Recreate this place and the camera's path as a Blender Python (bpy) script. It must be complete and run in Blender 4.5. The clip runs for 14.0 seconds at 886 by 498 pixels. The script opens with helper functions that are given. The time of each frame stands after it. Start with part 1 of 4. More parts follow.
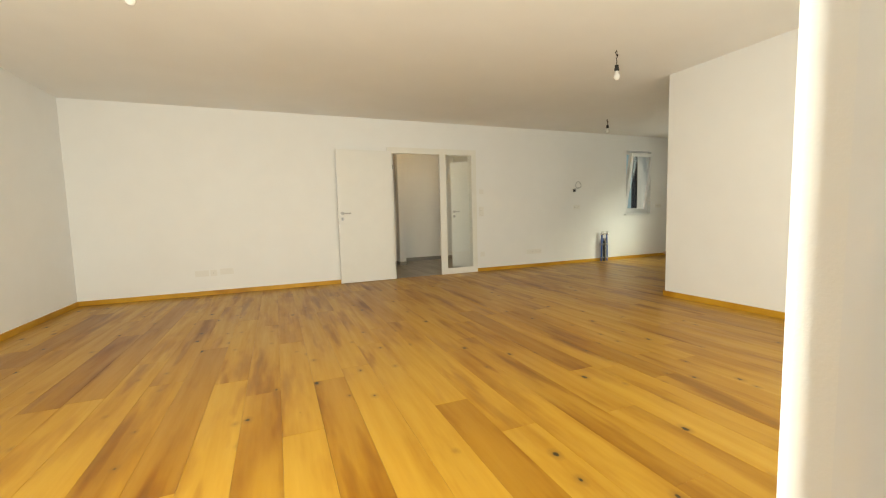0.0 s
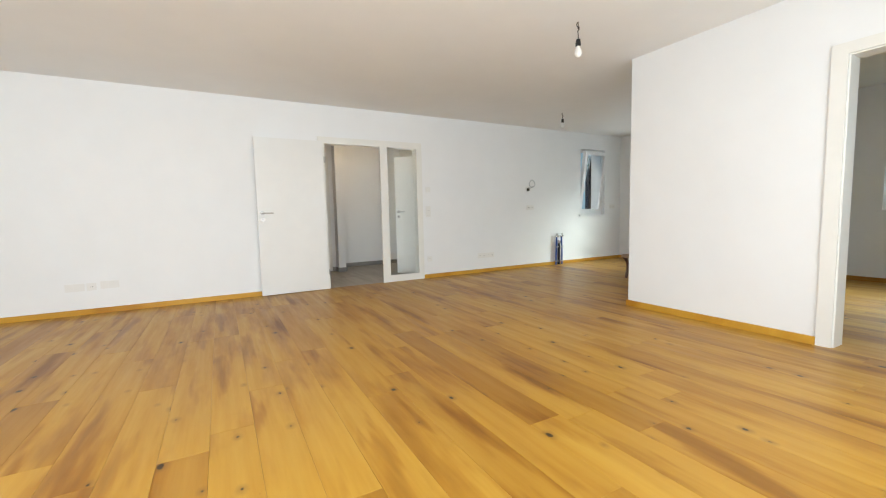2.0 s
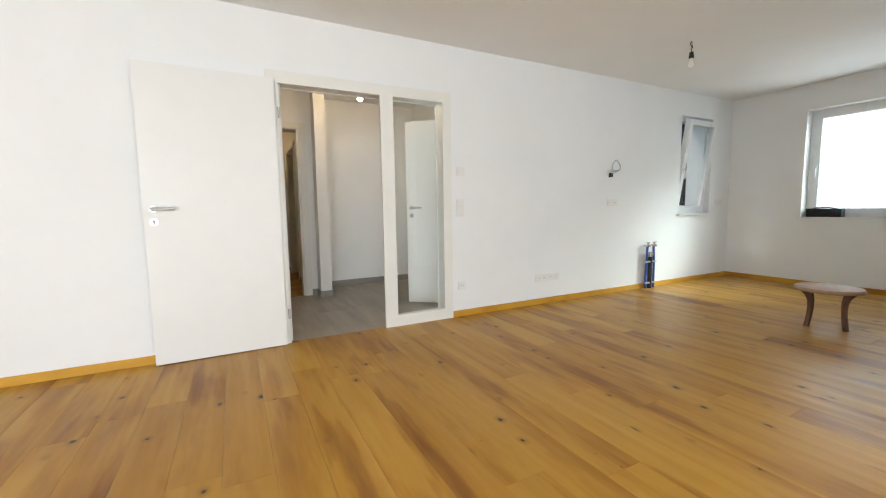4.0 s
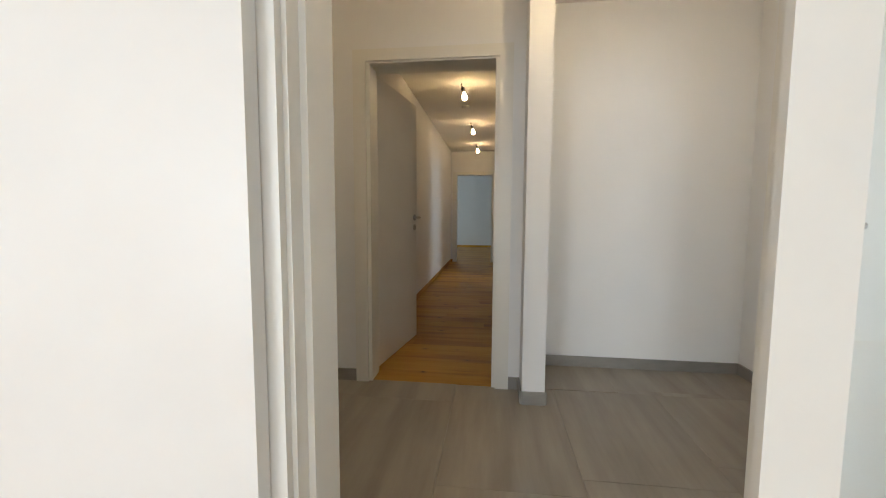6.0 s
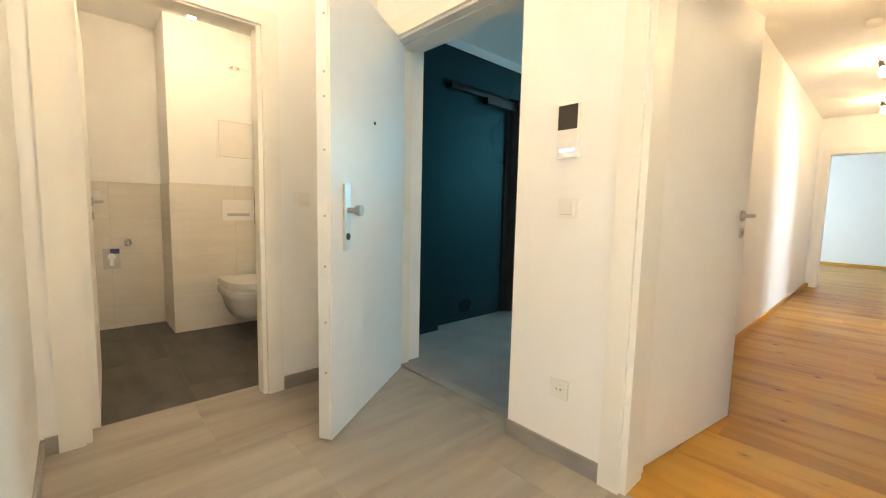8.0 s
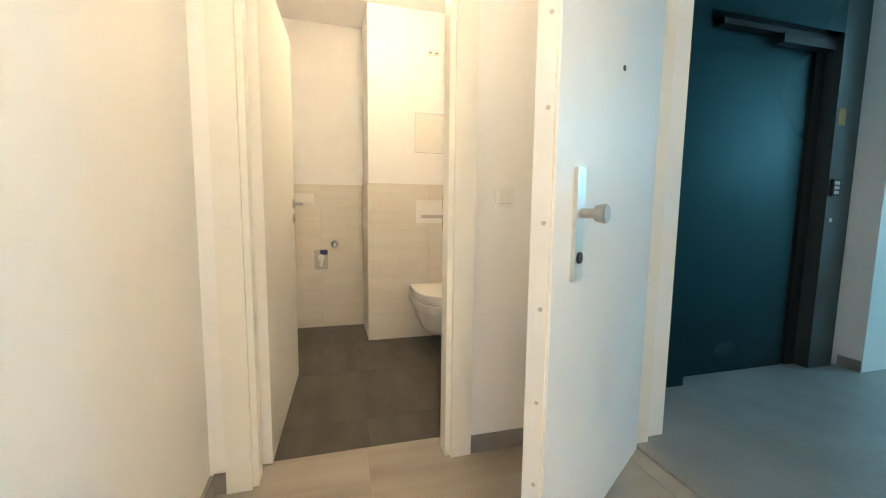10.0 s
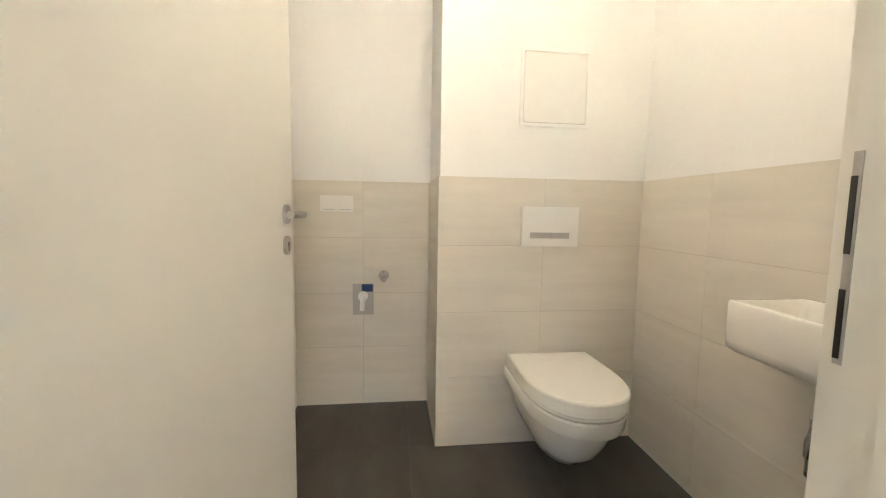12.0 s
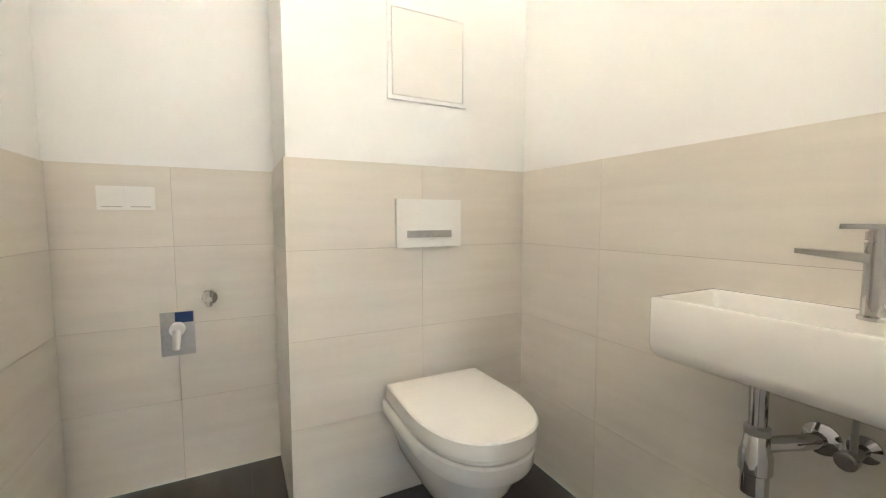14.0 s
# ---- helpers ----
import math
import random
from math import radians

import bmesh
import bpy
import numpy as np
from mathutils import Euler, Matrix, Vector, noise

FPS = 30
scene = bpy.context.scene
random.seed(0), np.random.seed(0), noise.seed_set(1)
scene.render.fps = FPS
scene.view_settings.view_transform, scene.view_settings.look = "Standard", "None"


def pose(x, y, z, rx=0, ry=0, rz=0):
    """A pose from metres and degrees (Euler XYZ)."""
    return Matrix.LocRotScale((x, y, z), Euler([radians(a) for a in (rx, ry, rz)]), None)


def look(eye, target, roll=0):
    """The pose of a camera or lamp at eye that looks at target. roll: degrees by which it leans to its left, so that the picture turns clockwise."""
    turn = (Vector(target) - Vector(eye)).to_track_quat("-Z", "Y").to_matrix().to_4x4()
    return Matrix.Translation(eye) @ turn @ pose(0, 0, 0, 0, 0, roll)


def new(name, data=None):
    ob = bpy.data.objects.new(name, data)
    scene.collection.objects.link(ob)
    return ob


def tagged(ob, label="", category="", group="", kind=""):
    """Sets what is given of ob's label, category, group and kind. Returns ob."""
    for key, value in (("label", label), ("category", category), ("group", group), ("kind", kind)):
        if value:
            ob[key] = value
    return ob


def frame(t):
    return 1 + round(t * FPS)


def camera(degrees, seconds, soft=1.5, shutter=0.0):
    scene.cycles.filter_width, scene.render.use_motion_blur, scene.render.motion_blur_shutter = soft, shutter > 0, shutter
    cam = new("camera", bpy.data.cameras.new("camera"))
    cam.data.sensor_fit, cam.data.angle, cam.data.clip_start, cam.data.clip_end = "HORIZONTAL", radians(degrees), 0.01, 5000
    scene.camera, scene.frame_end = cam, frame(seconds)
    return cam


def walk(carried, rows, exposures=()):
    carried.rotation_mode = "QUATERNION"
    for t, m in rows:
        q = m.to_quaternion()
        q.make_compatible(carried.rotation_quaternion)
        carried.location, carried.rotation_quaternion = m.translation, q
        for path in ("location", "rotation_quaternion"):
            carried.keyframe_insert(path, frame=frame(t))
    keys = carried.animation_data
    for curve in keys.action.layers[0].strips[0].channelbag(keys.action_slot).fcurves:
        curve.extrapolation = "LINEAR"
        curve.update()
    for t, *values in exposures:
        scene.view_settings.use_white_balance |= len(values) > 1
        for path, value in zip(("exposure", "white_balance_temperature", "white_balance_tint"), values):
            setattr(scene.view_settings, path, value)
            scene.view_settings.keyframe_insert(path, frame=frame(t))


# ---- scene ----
cam = camera(95.3, 14.0, 1.15)

# seconds, stops
EXPOSURES = [(0.0, -0.42, 8600, 5), (0.3, -0.2, 7200, 6), (0.8, -0.1, 6500, 7), (2.2, -0.1, 6500, 8), (4.3, 0.08, 6500, 9), (5.0, 0.1, 6400, 9), (6.0, 0.2, 6400, 9),
             (6.5, 0.8, 6500, 9), (7.0, 1.38, 6800, 9), (7.7, 2.28, 6500, 8), (9.8, 2.6, 5950, 8), (10.5, 2.65, 5850, 8), (11.2, 2.62, 5400, 7), (12.5, 2.77, 5050, 6),
             (14.0, 2.85, 4800, 6)]
PATH = [
    (0, (-1.743, -6.286, 1.02), (-0.984, -4.444, 0.848), -1.5),
    (0.5, (-1.613, -6.088, 1.027), (-0.822, -4.258, 0.865), -1.6),
    (1, (-1.481, -5.984, 1.015), (-0.627, -4.183, 0.857), -1.5),
    (1.5, (-1.376, -5.9, 1.009), (-0.463, -4.128, 0.848), -1.4),
    (2, (-1.288, -5.695, 1.007), (-0.329, -3.949, 0.834), -1.3),
    (4.3, (-0.205, -2.921, 1.048), (0.687, -1.143, 0.843), -0.7),
    (4.5, (-0.124, -2.632, 1.052), (0.711, -0.827, 0.845), -0.5),
    (5, (0.083, -1.883, 1.072), (0.67, 0.018, 0.864), -0.4),
    (5.5, (0.294, -1.195, 1.056), (0.488, 0.788, 0.884), 0.0),
    (6, (0.382, -0.689, 1.087), (0.138, 1.289, 0.917), 0.3),
    (6.5, (0.415, -0.288, 1.083), (-0.268, 1.583, 0.906), 0.6),
    (7, (0.374, 0.005, 1.074), (-0.665, 1.704, 0.892), 0.9),
    (7.5, (0.269, 0.22, 1.053), (-1.009, 1.747, 0.877), 0.9),
    (7.7, (0.229, 0.264, 1.06), (-1.129, 1.721, 0.874), 1.0),
    (9.8, (-0.359, 0.58, 1.045), (-2.251, 1.196, 0.842), 1.3),
    (10, (-0.539, 0.602, 1.061), (-2.452, 1.144, 0.847), 0.7),
    (10.5, (-0.903, 0.636, 1.068), (-2.857, 1.002, 0.848), 1.6),
    (11, (-1.306, 0.65, 1.052), (-3.277, 0.927, 0.854), 1.1),
    (11.5, (-1.662, 0.666, 1.051), (-3.637, 0.92, 0.856), 0.9),
    (12, (-1.913, 0.693, 1.076), (-3.889, 0.94, 0.887), 0.9),
    (12.5, (-2.125, 0.757, 1.08), (-4.095, 1.044, 0.896), 0.8),
    (13, (-2.254, 0.77, 1.032), (-4.206, 1.166, 0.856), 0.5),
    (13.5, (-2.322, 0.752, 1.012), (-4.219, 1.365, 0.849), 0.4),
    (14, (-2.283, 0.751, 1.026), (-4.061, 1.657, 0.88), -0.1),
]
walk(cam, [(t, look(eye, target, roll)) for t, eye, target, roll in PATH], EXPOSURES)

# ---- light ----
world = bpy.data.worlds.new("sky")
scene.world = world
world.use_nodes = True
wn = world.node_tree
sky = wn.nodes.new("ShaderNodeTexSky")
sky.sky_type = "NISHITA"
sky.sun_disc = False
sky.sun_elevation, sky.sun_rotation = radians(45), radians(301)
wn.links.new(sky.outputs["Color"], wn.nodes["Background"].inputs["Color"])
wn.nodes["Background"].inputs["Strength"].default_value = 0.12

sun = new("sun", bpy.data.lights.new("sun", "SUN"))
sun.data.energy, sun.data.angle, sun.data.color = 1.0, radians(12), (1.0, 0.96, 0.9)
sun.matrix_world = look((-20, 12, 23), (0, 0, 0))


def window_light(name, eye, target, width, height, power, colour=(0.86, 0.93, 1.0)):
    """Skylight that comes in through a window's opening."""
    ob = new(name, bpy.data.lights.new(name, "AREA"))
    ob.data.shape, ob.data.size, ob.data.size_y = "RECTANGLE", width, height
    ob.data.energy, ob.data.color = power, colour
    ob.matrix_world = look(eye, target)
    return ob


window_light("skylight_balcony", (-2.3, -6.03, 1.2), (-2.3, 0, 1.2), 2.1, 2.2, 150)
window_light("skylight_south", (0.75, -6.03, 1.2), (0.75, 0, 1.2), 2.2, 2.2, 66)
window_light("skylight_kitchen_east", (6.36, -1.48, 1.535), (0, -1.48, 1.3), 1.1, 1.16, 13)
window_light("skylight_bedroom", (11.5, -5.6, 5.4), (5.4, -4.5, 1.0), 3.4, 2.6, 1300, (0.8, 0.95, 0.95))
window_light("skylight_far_room", (-2.75, 11.0, 1.5), (3, 11.0, 1.0), 1.4, 1.6, 20, (0.7, 0.88, 1.0))
window_light("skylight_side_room", (2.5, 6.2, 1.5), (-3, 6.2, 1.2), 1.2, 1.4, 15, (0.8, 0.9, 1.0))
window_light("skylight_stairs", (-1.45, 6.42, 1.9), (-1.9, 2.3, 0.9), 0.9, 0.9, 6, (0.42, 0.85, 1.0))


# ---- materials ----
def material(name):
    m = bpy.data.materials.new(name)
    m.use_nodes = True
    return m, m.node_tree, m.node_tree.nodes["Principled BSDF"]


def node(nt, kind, **values):
    n = nt.nodes.new("ShaderNode" + kind)
    for key, value in values.items():
        n.inputs[key.replace("_", " ")].default_value = value
    return n


def coords(nt, scale=(1, 1, 1), shuffle=0.0):
    """World position, stretched; shuffle moves the pattern from piece to piece."""
    geo = nt.nodes.new("ShaderNodeNewGeometry")
    mul = nt.nodes.new("ShaderNodeVectorMath")
    mul.operation = "MULTIPLY"
    mul.inputs[1].default_value = scale
    if shuffle:
        info = nt.nodes.new("ShaderNodeObjectInfo")
        comb = nt.nodes.new("ShaderNodeVectorMath")
        comb.operation = "MULTIPLY_ADD"
        comb.inputs[1].default_value = (shuffle, shuffle * 1.7, shuffle * 0.6)
        nt.links.new(info.outputs["Random"], comb.inputs[0])
        nt.links.new(geo.outputs["Position"], comb.inputs[2])
        nt.links.new(comb.outputs[0], mul.inputs[0])
    else:
        nt.links.new(geo.outputs["Position"], mul.inputs[0])
    return mul.outputs[0]


def noise_tex(nt, vec, scale, detail=3.0, rough=0.55):
    n = node(nt, "TexNoise", Scale=scale, Detail=detail, Roughness=rough)
    nt.links.new(vec, n.inputs["Vector"])
    return n.outputs["Fac"]


def ramp(nt, fac, stops):
    r = nt.nodes.new("ShaderNodeValToRGB")
    els = r.color_ramp.elements
    while len(els) < len(stops):
        els.new(0.5)
    for e, (p, c) in zip(els, stops):
        e.position, e.color = p, (*c, 1) if len(c) == 3 else c
    nt.links.new(fac, r.inputs["Fac"])
    return r.outputs["Color"]


def mix(nt, a, b, fac, mode="MIX"):
    m = nt.nodes.new("ShaderNodeMix")
    m.data_type, m.blend_type = "RGBA", mode
    for sock, v in ((m.inputs[0], fac), (m.inputs[6], a), (m.inputs[7], b)):
        if isinstance(v, (int, float)):
            sock.default_value = v
        elif isinstance(v, tuple):
            sock.default_value = (*v, 1)
        else:
            nt.links.new(v, sock)
    return m.outputs[2]


def bump(nt, bsdf, height, strength, distance):
    b = node(nt, "Bump", Strength=strength, Distance=distance)
    nt.links.new(height, b.inputs["Height"])
    nt.links.new(b.outputs["Normal"], bsdf.inputs["Normal"])


def plain(name, colour, rough=0.5, metal=0.0, grain=0.06, scale=14.0, relief=0.0, coat=0.0):
    """A surface of one colour with slight mottling and relief."""
    m, nt, b = material(name)
    v = coords(nt)
    f = noise_tex(nt, v, scale, 4)
    lo, hi = [tuple(max(0.0, min(1.0, c * k)) for c in colour) for k in (1 - grain, 1 + grain)]
    nt.links.new(ramp(nt, f, [(0.3, lo), (0.7, hi)]), b.inputs["Base Color"])
    r = ramp(nt, noise_tex(nt, v, scale * 0.3, 2), [(0.3, (rough * 0.85,) * 3), (0.7, (min(1, rough * 1.15),) * 3)])
    nt.links.new(r, b.inputs["Roughness"])
    b.inputs["Metallic"].default_value = metal
    b.inputs["Coat Weight"].default_value = coat
    if relief:
        bump(nt, b, noise_tex(nt, v, 220, 2), 0.25, relief)
    return m


def oak(name, along_y, rough=0.36, dark=1.0, knots=True):
    m, nt, b = material(name)
    st = (17, 1.1, 4) if along_y else (1.1, 17, 4)
    v = coords(nt, st, 9.0)
    grain = noise_tex(nt, v, 1.0, 6, 0.62)
    st2 = (7.0, 0.9, 1) if along_y else (0.9, 7.0, 1)
    flame = noise_tex(nt, coords(nt, st2, 17.0), 1.0, 3, 0.5)
    k = lambda c: tuple(x * dark for x in c)
    blot = noise_tex(nt, coords(nt, (4.0, 0.75, 1) if along_y else (0.75, 4.0, 1), 29.0), 1.0, 4, 0.6)
    base = ramp(nt, grain, [(0.28, k((0.61, 0.305, 0.034))), (0.5, k((0.670, 0.358, 0.044))), (0.72, k((0.72, 0.405, 0.057)))])
    # heartwood flames, broader clouds, then the tone of each board
    tone = ramp(nt, flame, [(0.30, (0.50, 0.36, 0.18)), (0.375, (0.74, 0.60, 0.38)), (0.43, (0.97, 0.94, 0.88)), (0.75, (1.06, 1.06, 1.06))])
    cloud = ramp(nt, blot, [(0.30, (0.60, 0.46, 0.26)), (0.42, (0.84, 0.75, 0.60)), (0.50, (1, 1, 1)), (0.75, (1.06, 1.06, 1.06))])
    col = mix(nt, base, tone, 0.8, "MULTIPLY")
    col = mix(nt, col, cloud, 0.8, "MULTIPLY")
    info = nt.nodes.new("ShaderNodeObjectInfo")
    plank = ramp(nt, info.outputs["Random"], [(0.0, (0.68, 0.57, 0.42)), (0.07, (0.86, 0.80, 0.70)), (0.25, (0.96, 0.94, 0.90)), (0.7, (1.05, 1.07, 1.12)), (1.0, (0.92, 0.89, 0.82))])
    col = mix(nt, col, plank, 1.0, "MULTIPLY")
    rough_src = ramp(nt, grain, [(0.3, (rough + 0.1,) * 3), (0.7, (rough - 0.04,) * 3)])
    if knots:
        sk = (4.6, 3.2, 0.0) if along_y else (3.2, 4.6, 0.0)
        vor = nt.nodes.new("ShaderNodeTexVoronoi")
        vor.voronoi_dimensions = "2D"
        vor.inputs["Scale"].default_value = 1.0
        warp = coords(nt, sk, 5.0)
        nt.links.new(warp, vor.inputs["Vector"])
        sep = nt.nodes.new("ShaderNodeSeparateColor")
        nt.links.new(vor.outputs["Color"], sep.inputs["Color"])
        # each knot has a size of its own, many none at all
        size = nt.nodes.new("ShaderNodeMapRange")
        size.inputs[1].default_value, size.inputs[2].default_value = 0.60, 1.0
        size.inputs[3].default_value, size.inputs[4].default_value = 0.004, 0.078
        nt.links.new(sep.outputs[0], size.inputs[0])
        wob = nt.nodes.new("ShaderNodeMath")
        wob.operation = "MULTIPLY_ADD"
        wob.inputs[1].default_value = 0.09
        wob.inputs[2].default_value = -0.045
        nt.links.new(noise_tex(nt, coords(nt, (30, 30, 1), 3.0), 1.0, 3), wob.inputs[0])
        dist = nt.nodes.new("ShaderNodeMath")
        dist.operation = "ADD"
        nt.links.new(vor.outputs["Distance"], dist.inputs[0])
        nt.links.new(wob.outputs[0], dist.inputs[1])
        sub = nt.nodes.new("ShaderNodeMath")
        sub.operation = "SUBTRACT"
        nt.links.new(size.outputs[0], sub.inputs[0])
        nt.links.new(dist.outputs[0], sub.inputs[1])
        core = ramp(nt, sub.outputs[0], [(0.0, (0, 0, 0)), (0.025, (1, 1, 1))])
        halo = nt.nodes.new("ShaderNodeMapRange")
        halo.inputs[1].default_value, halo.inputs[2].default_value = -0.10, 0.02
        halo.inputs[3].default_value, halo.inputs[4].default_value = 0.0, 0.55
        nt.links.new(sub.outputs[0], halo.inputs[0])
        gate = nt.nodes.new("ShaderNodeMath")
        gate.operation = "GREATER_THAN"
        gate.inputs[1].default_value = 0.60
        nt.links.new(sep.outputs[0], gate.inputs[0])
        hg = nt.nodes.new("ShaderNodeMath")
        hg.operation = "MULTIPLY"
        nt.links.new(halo.outputs[0], hg.inputs[0])
        nt.links.new(gate.outputs[0], hg.inputs[1])
        col = mix(nt, col, k((0.25, 0.11, 0.03)), hg.outputs[0])
        col = mix(nt, col, (0.035, 0.018, 0.008), core)
    nt.links.new(col, b.inputs["Base Color"])
    nt.links.new(rough_src, b.inputs["Roughness"])
    b.inputs["Specular IOR Level"].default_value = 0.3
    b.inputs["Coat Weight"].default_value = 0.06
    b.inputs["Coat Roughness"].default_value = 0.16
    bump(nt, b, grain, 0.12, 0.002)
    return m


def streaky_tile(name, lo, hi, stretch, rough, tint=0.12):
    m, nt, b = material(name)
    f = noise_tex(nt, coords(nt, stretch, 11.0), 1.0, 5, 0.6)
    g = noise_tex(nt, coords(nt, (1.5, 1.5, 1.5), 5.0), 1.0, 3)
    col = ramp(nt, f, [(0.3, lo), (0.7, hi)])
    col = mix(nt, col, ramp(nt, g, [(0.3, (1 - tint,) * 3), (0.7, (1, 1, 1))]), 1.0, "MULTIPLY")
    nt.links.new(col, b.inputs["Base Color"])
    nt.links.new(ramp(nt, f, [(0.3, (rough * 1.15,) * 3), (0.7, (rough * 0.9,) * 3)]), b.inputs["Roughness"])
    bump(nt, b, f, 0.08, 0.002)
    return m


def glass(name, tint=(0.95, 0.98, 0.97)):
    m, nt, b = material(name)
    b.inputs["Base Color"].default_value = (*tint, 1)
    b.inputs["Roughness"].default_value = 0.0
    b.inputs["Transmission Weight"].default_value = 1.0
    b.inputs["IOR"].default_value = 1.45
    return m


def glow(name, colour, strength):
    m, nt, b = material(name)
    b.inputs["Base Color"].default_value = (0.9, 0.9, 0.9, 1)
    b.inputs["Emission Color"].default_value = (*colour, 1)
    b.inputs["Emission Strength"].default_value = strength
    return m


WALL = plain("wall_paint", (0.84, 0.845, 0.84), 0.75, grain=0.012, scale=3.0, relief=0.0012)
CEIL = plain("ceiling_paint", (0.86, 0.86, 0.85), 0.85, grain=0.015, scale=2.0, relief=0.001)
DOOR = plain("door_lacquer", (0.80, 0.795, 0.765), 0.42, grain=0.012, scale=5)
FRAME = plain("frame_lacquer", (0.80, 0.79, 0.74), 0.34, grain=0.015, scale=6)
FRONT = plain("front_door_laminate", (0.76, 0.79, 0.82), 0.38, grain=0.012, scale=5)
PVC = plain("window_plastic", (0.82, 0.83, 0.84), 0.3, grain=0.01)
OAK = oak("oak_boards", True, 0.36, 0.67)
OAKX = oak("oak_boards_across", False, 0.38, 0.70)
TRIM = oak("oak_trim", False, 0.4, 0.85, False)
TRIMY = oak("oak_trim_lengthwise", True, 0.4, 0.85, False)
HTILE = streaky_tile("hall_tile", (0.27, 0.24, 0.20), (0.38, 0.345, 0.295), (8, 0.8, 1), 0.38)
HBASE = streaky_tile("hall_skirting_tile", (0.24, 0.23, 0.215), (0.34, 0.325, 0.30), (3, 3, 9), 0.4)
WTILE = streaky_tile("toilet_floor_tile", (0.046, 0.042, 0.037), (0.082, 0.074, 0.064), (2, 6, 2), 0.42)
BTILE = streaky_tile("toilet_wall_tile", (0.68, 0.645, 0.575), (0.755, 0.72, 0.65), (1.2, 1.2, 14), 0.42, 0.05)
GROUT = plain("grout", (0.40, 0.37, 0.32), 0.85, grain=0.08, scale=60)
DGROUT = plain("dark_grout", (0.12, 0.11, 0.10), 0.85, grain=0.1, scale=60)
JOINT = plain("floor_gap", (0.20, 0.105, 0.035), 0.8)
CERAMIC = plain("ceramic", (0.84, 0.83, 0.80), 0.09, grain=0.004, coat=0.3)
SEAT = plain("seat_plastic", (0.83, 0.82, 0.79), 0.22, grain=0.004)
PLASTIC = plain("white_plastic", (0.80, 0.79, 0.76), 0.5, grain=0.01)
CHROME = plain("chrome", (0.56, 0.55, 0.55), 0.08, 1.0, grain=0.02)
STEEL = plain("brushed_steel", (0.50, 0.49, 0.48), 0.42, 1.0, grain=0.06, scale=60)
DARKSTEEL = plain("lift_steel", (0.008, 0.040, 0.050), 0.3, 0.8, grain=0.03, scale=3)
ALU = plain("pale_aluminium", (0.74, 0.73, 0.71), 0.38, 0.85, grain=0.03, scale=40)
LIFTFRAME = plain("lift_frame_steel", (0.085, 0.098, 0.10), 0.4, 0.6, grain=0.1, scale=6)
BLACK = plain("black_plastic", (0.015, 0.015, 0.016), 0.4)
COPPER = plain("wire_copper", (0.10, 0.06, 0.04), 0.5)
BLUE = plain("blue_foil", (0.012, 0.035, 0.14), 0.4)
HOSE = plain("blue_pipe", (0.03, 0.10, 0.36), 0.45)
CONCRETE = plain("concrete", (0.34, 0.34, 0.33), 0.8, grain=0.15, scale=9, relief=0.004)
STAIRTILE = streaky_tile("stair_floor_tile", (0.20, 0.21, 0.21), (0.29, 0.30, 0.30), (2, 2, 2), 0.4)
CLAD = plain("dark_cladding", (0.020, 0.028, 0.050), 0.75, 0.0, grain=0.15)
CLAD.node_tree.nodes["Principled BSDF"].inputs["Specular IOR Level"].default_value = 0.12
BLUEWALL = plain("blue_render", (0.45, 0.66, 0.78), 0.85, grain=0.05, scale=3)
FABRIC = plain("dark_fabric", (0.012, 0.012, 0.014), 0.8, grain=0.3, scale=90, relief=0.003)
BROWN = plain("brown_veneer", (0.11, 0.05, 0.03), 0.45, grain=0.2, scale=20)
TAN = plain("tan_leather", (0.36, 0.22, 0.13), 0.5, grain=0.15, scale=20)
GRASS = plain("lawn", (0.06, 0.10, 0.03), 0.9, grain=0.3, scale=2)
GLASS = glass("pane_glass")
BULB_OFF = plain("bulb_opal", (0.82, 0.81, 0.78), 0.25, grain=0.01)
BULB_ON = glow("bulb_lit", (1.0, 0.72, 0.42), 205.0)
BULB_LOW = glow("bulb_lit_dimmer", (1.0, 0.66, 0.32), 64.0)
BULB_SOFT = glow("bulb_lit_soft", (1.0, 0.70, 0.40), 86.0)
AMBER = plain("amber_display", (0.42, 0.22, 0.04), 0.35)
DISPLAY = glow("blue_display", (0.03, 0.2, 1.0), 0.8)


# ---- building helpers ----
def add_box(bm, x0, x1, y0, y1, z0, z1, m=None):
    vs = [bm.verts.new((x, y, z)) for x in (x0, x1) for y in (y0, y1) for z in (z0, z1)]
    for f in ((0, 1, 3, 2), (4, 6, 7, 5), (0, 4, 5, 1), (2, 3, 7, 6), (0, 2, 6, 4), (1, 5, 7, 3)):
        bm.faces.new([vs[i] for i in f])
    if m is not None:
        bmesh.ops.transform(bm, matrix=m, verts=vs)
    return vs


def add_cyl(bm, a, b, r, r2=None, n=20):
    """A capped rod from a to b."""
    a, b = Vector(a), Vector(b)
    q = (b - a).to_track_quat("Z", "Y").to_matrix().to_4x4()
    bmesh.ops.create_cone(bm, cap_ends=True, segments=n, radius1=r, radius2=r if r2 is None else r2, depth=(b - a).length,
                          matrix=Matrix.Translation((a + b) / 2) @ q)


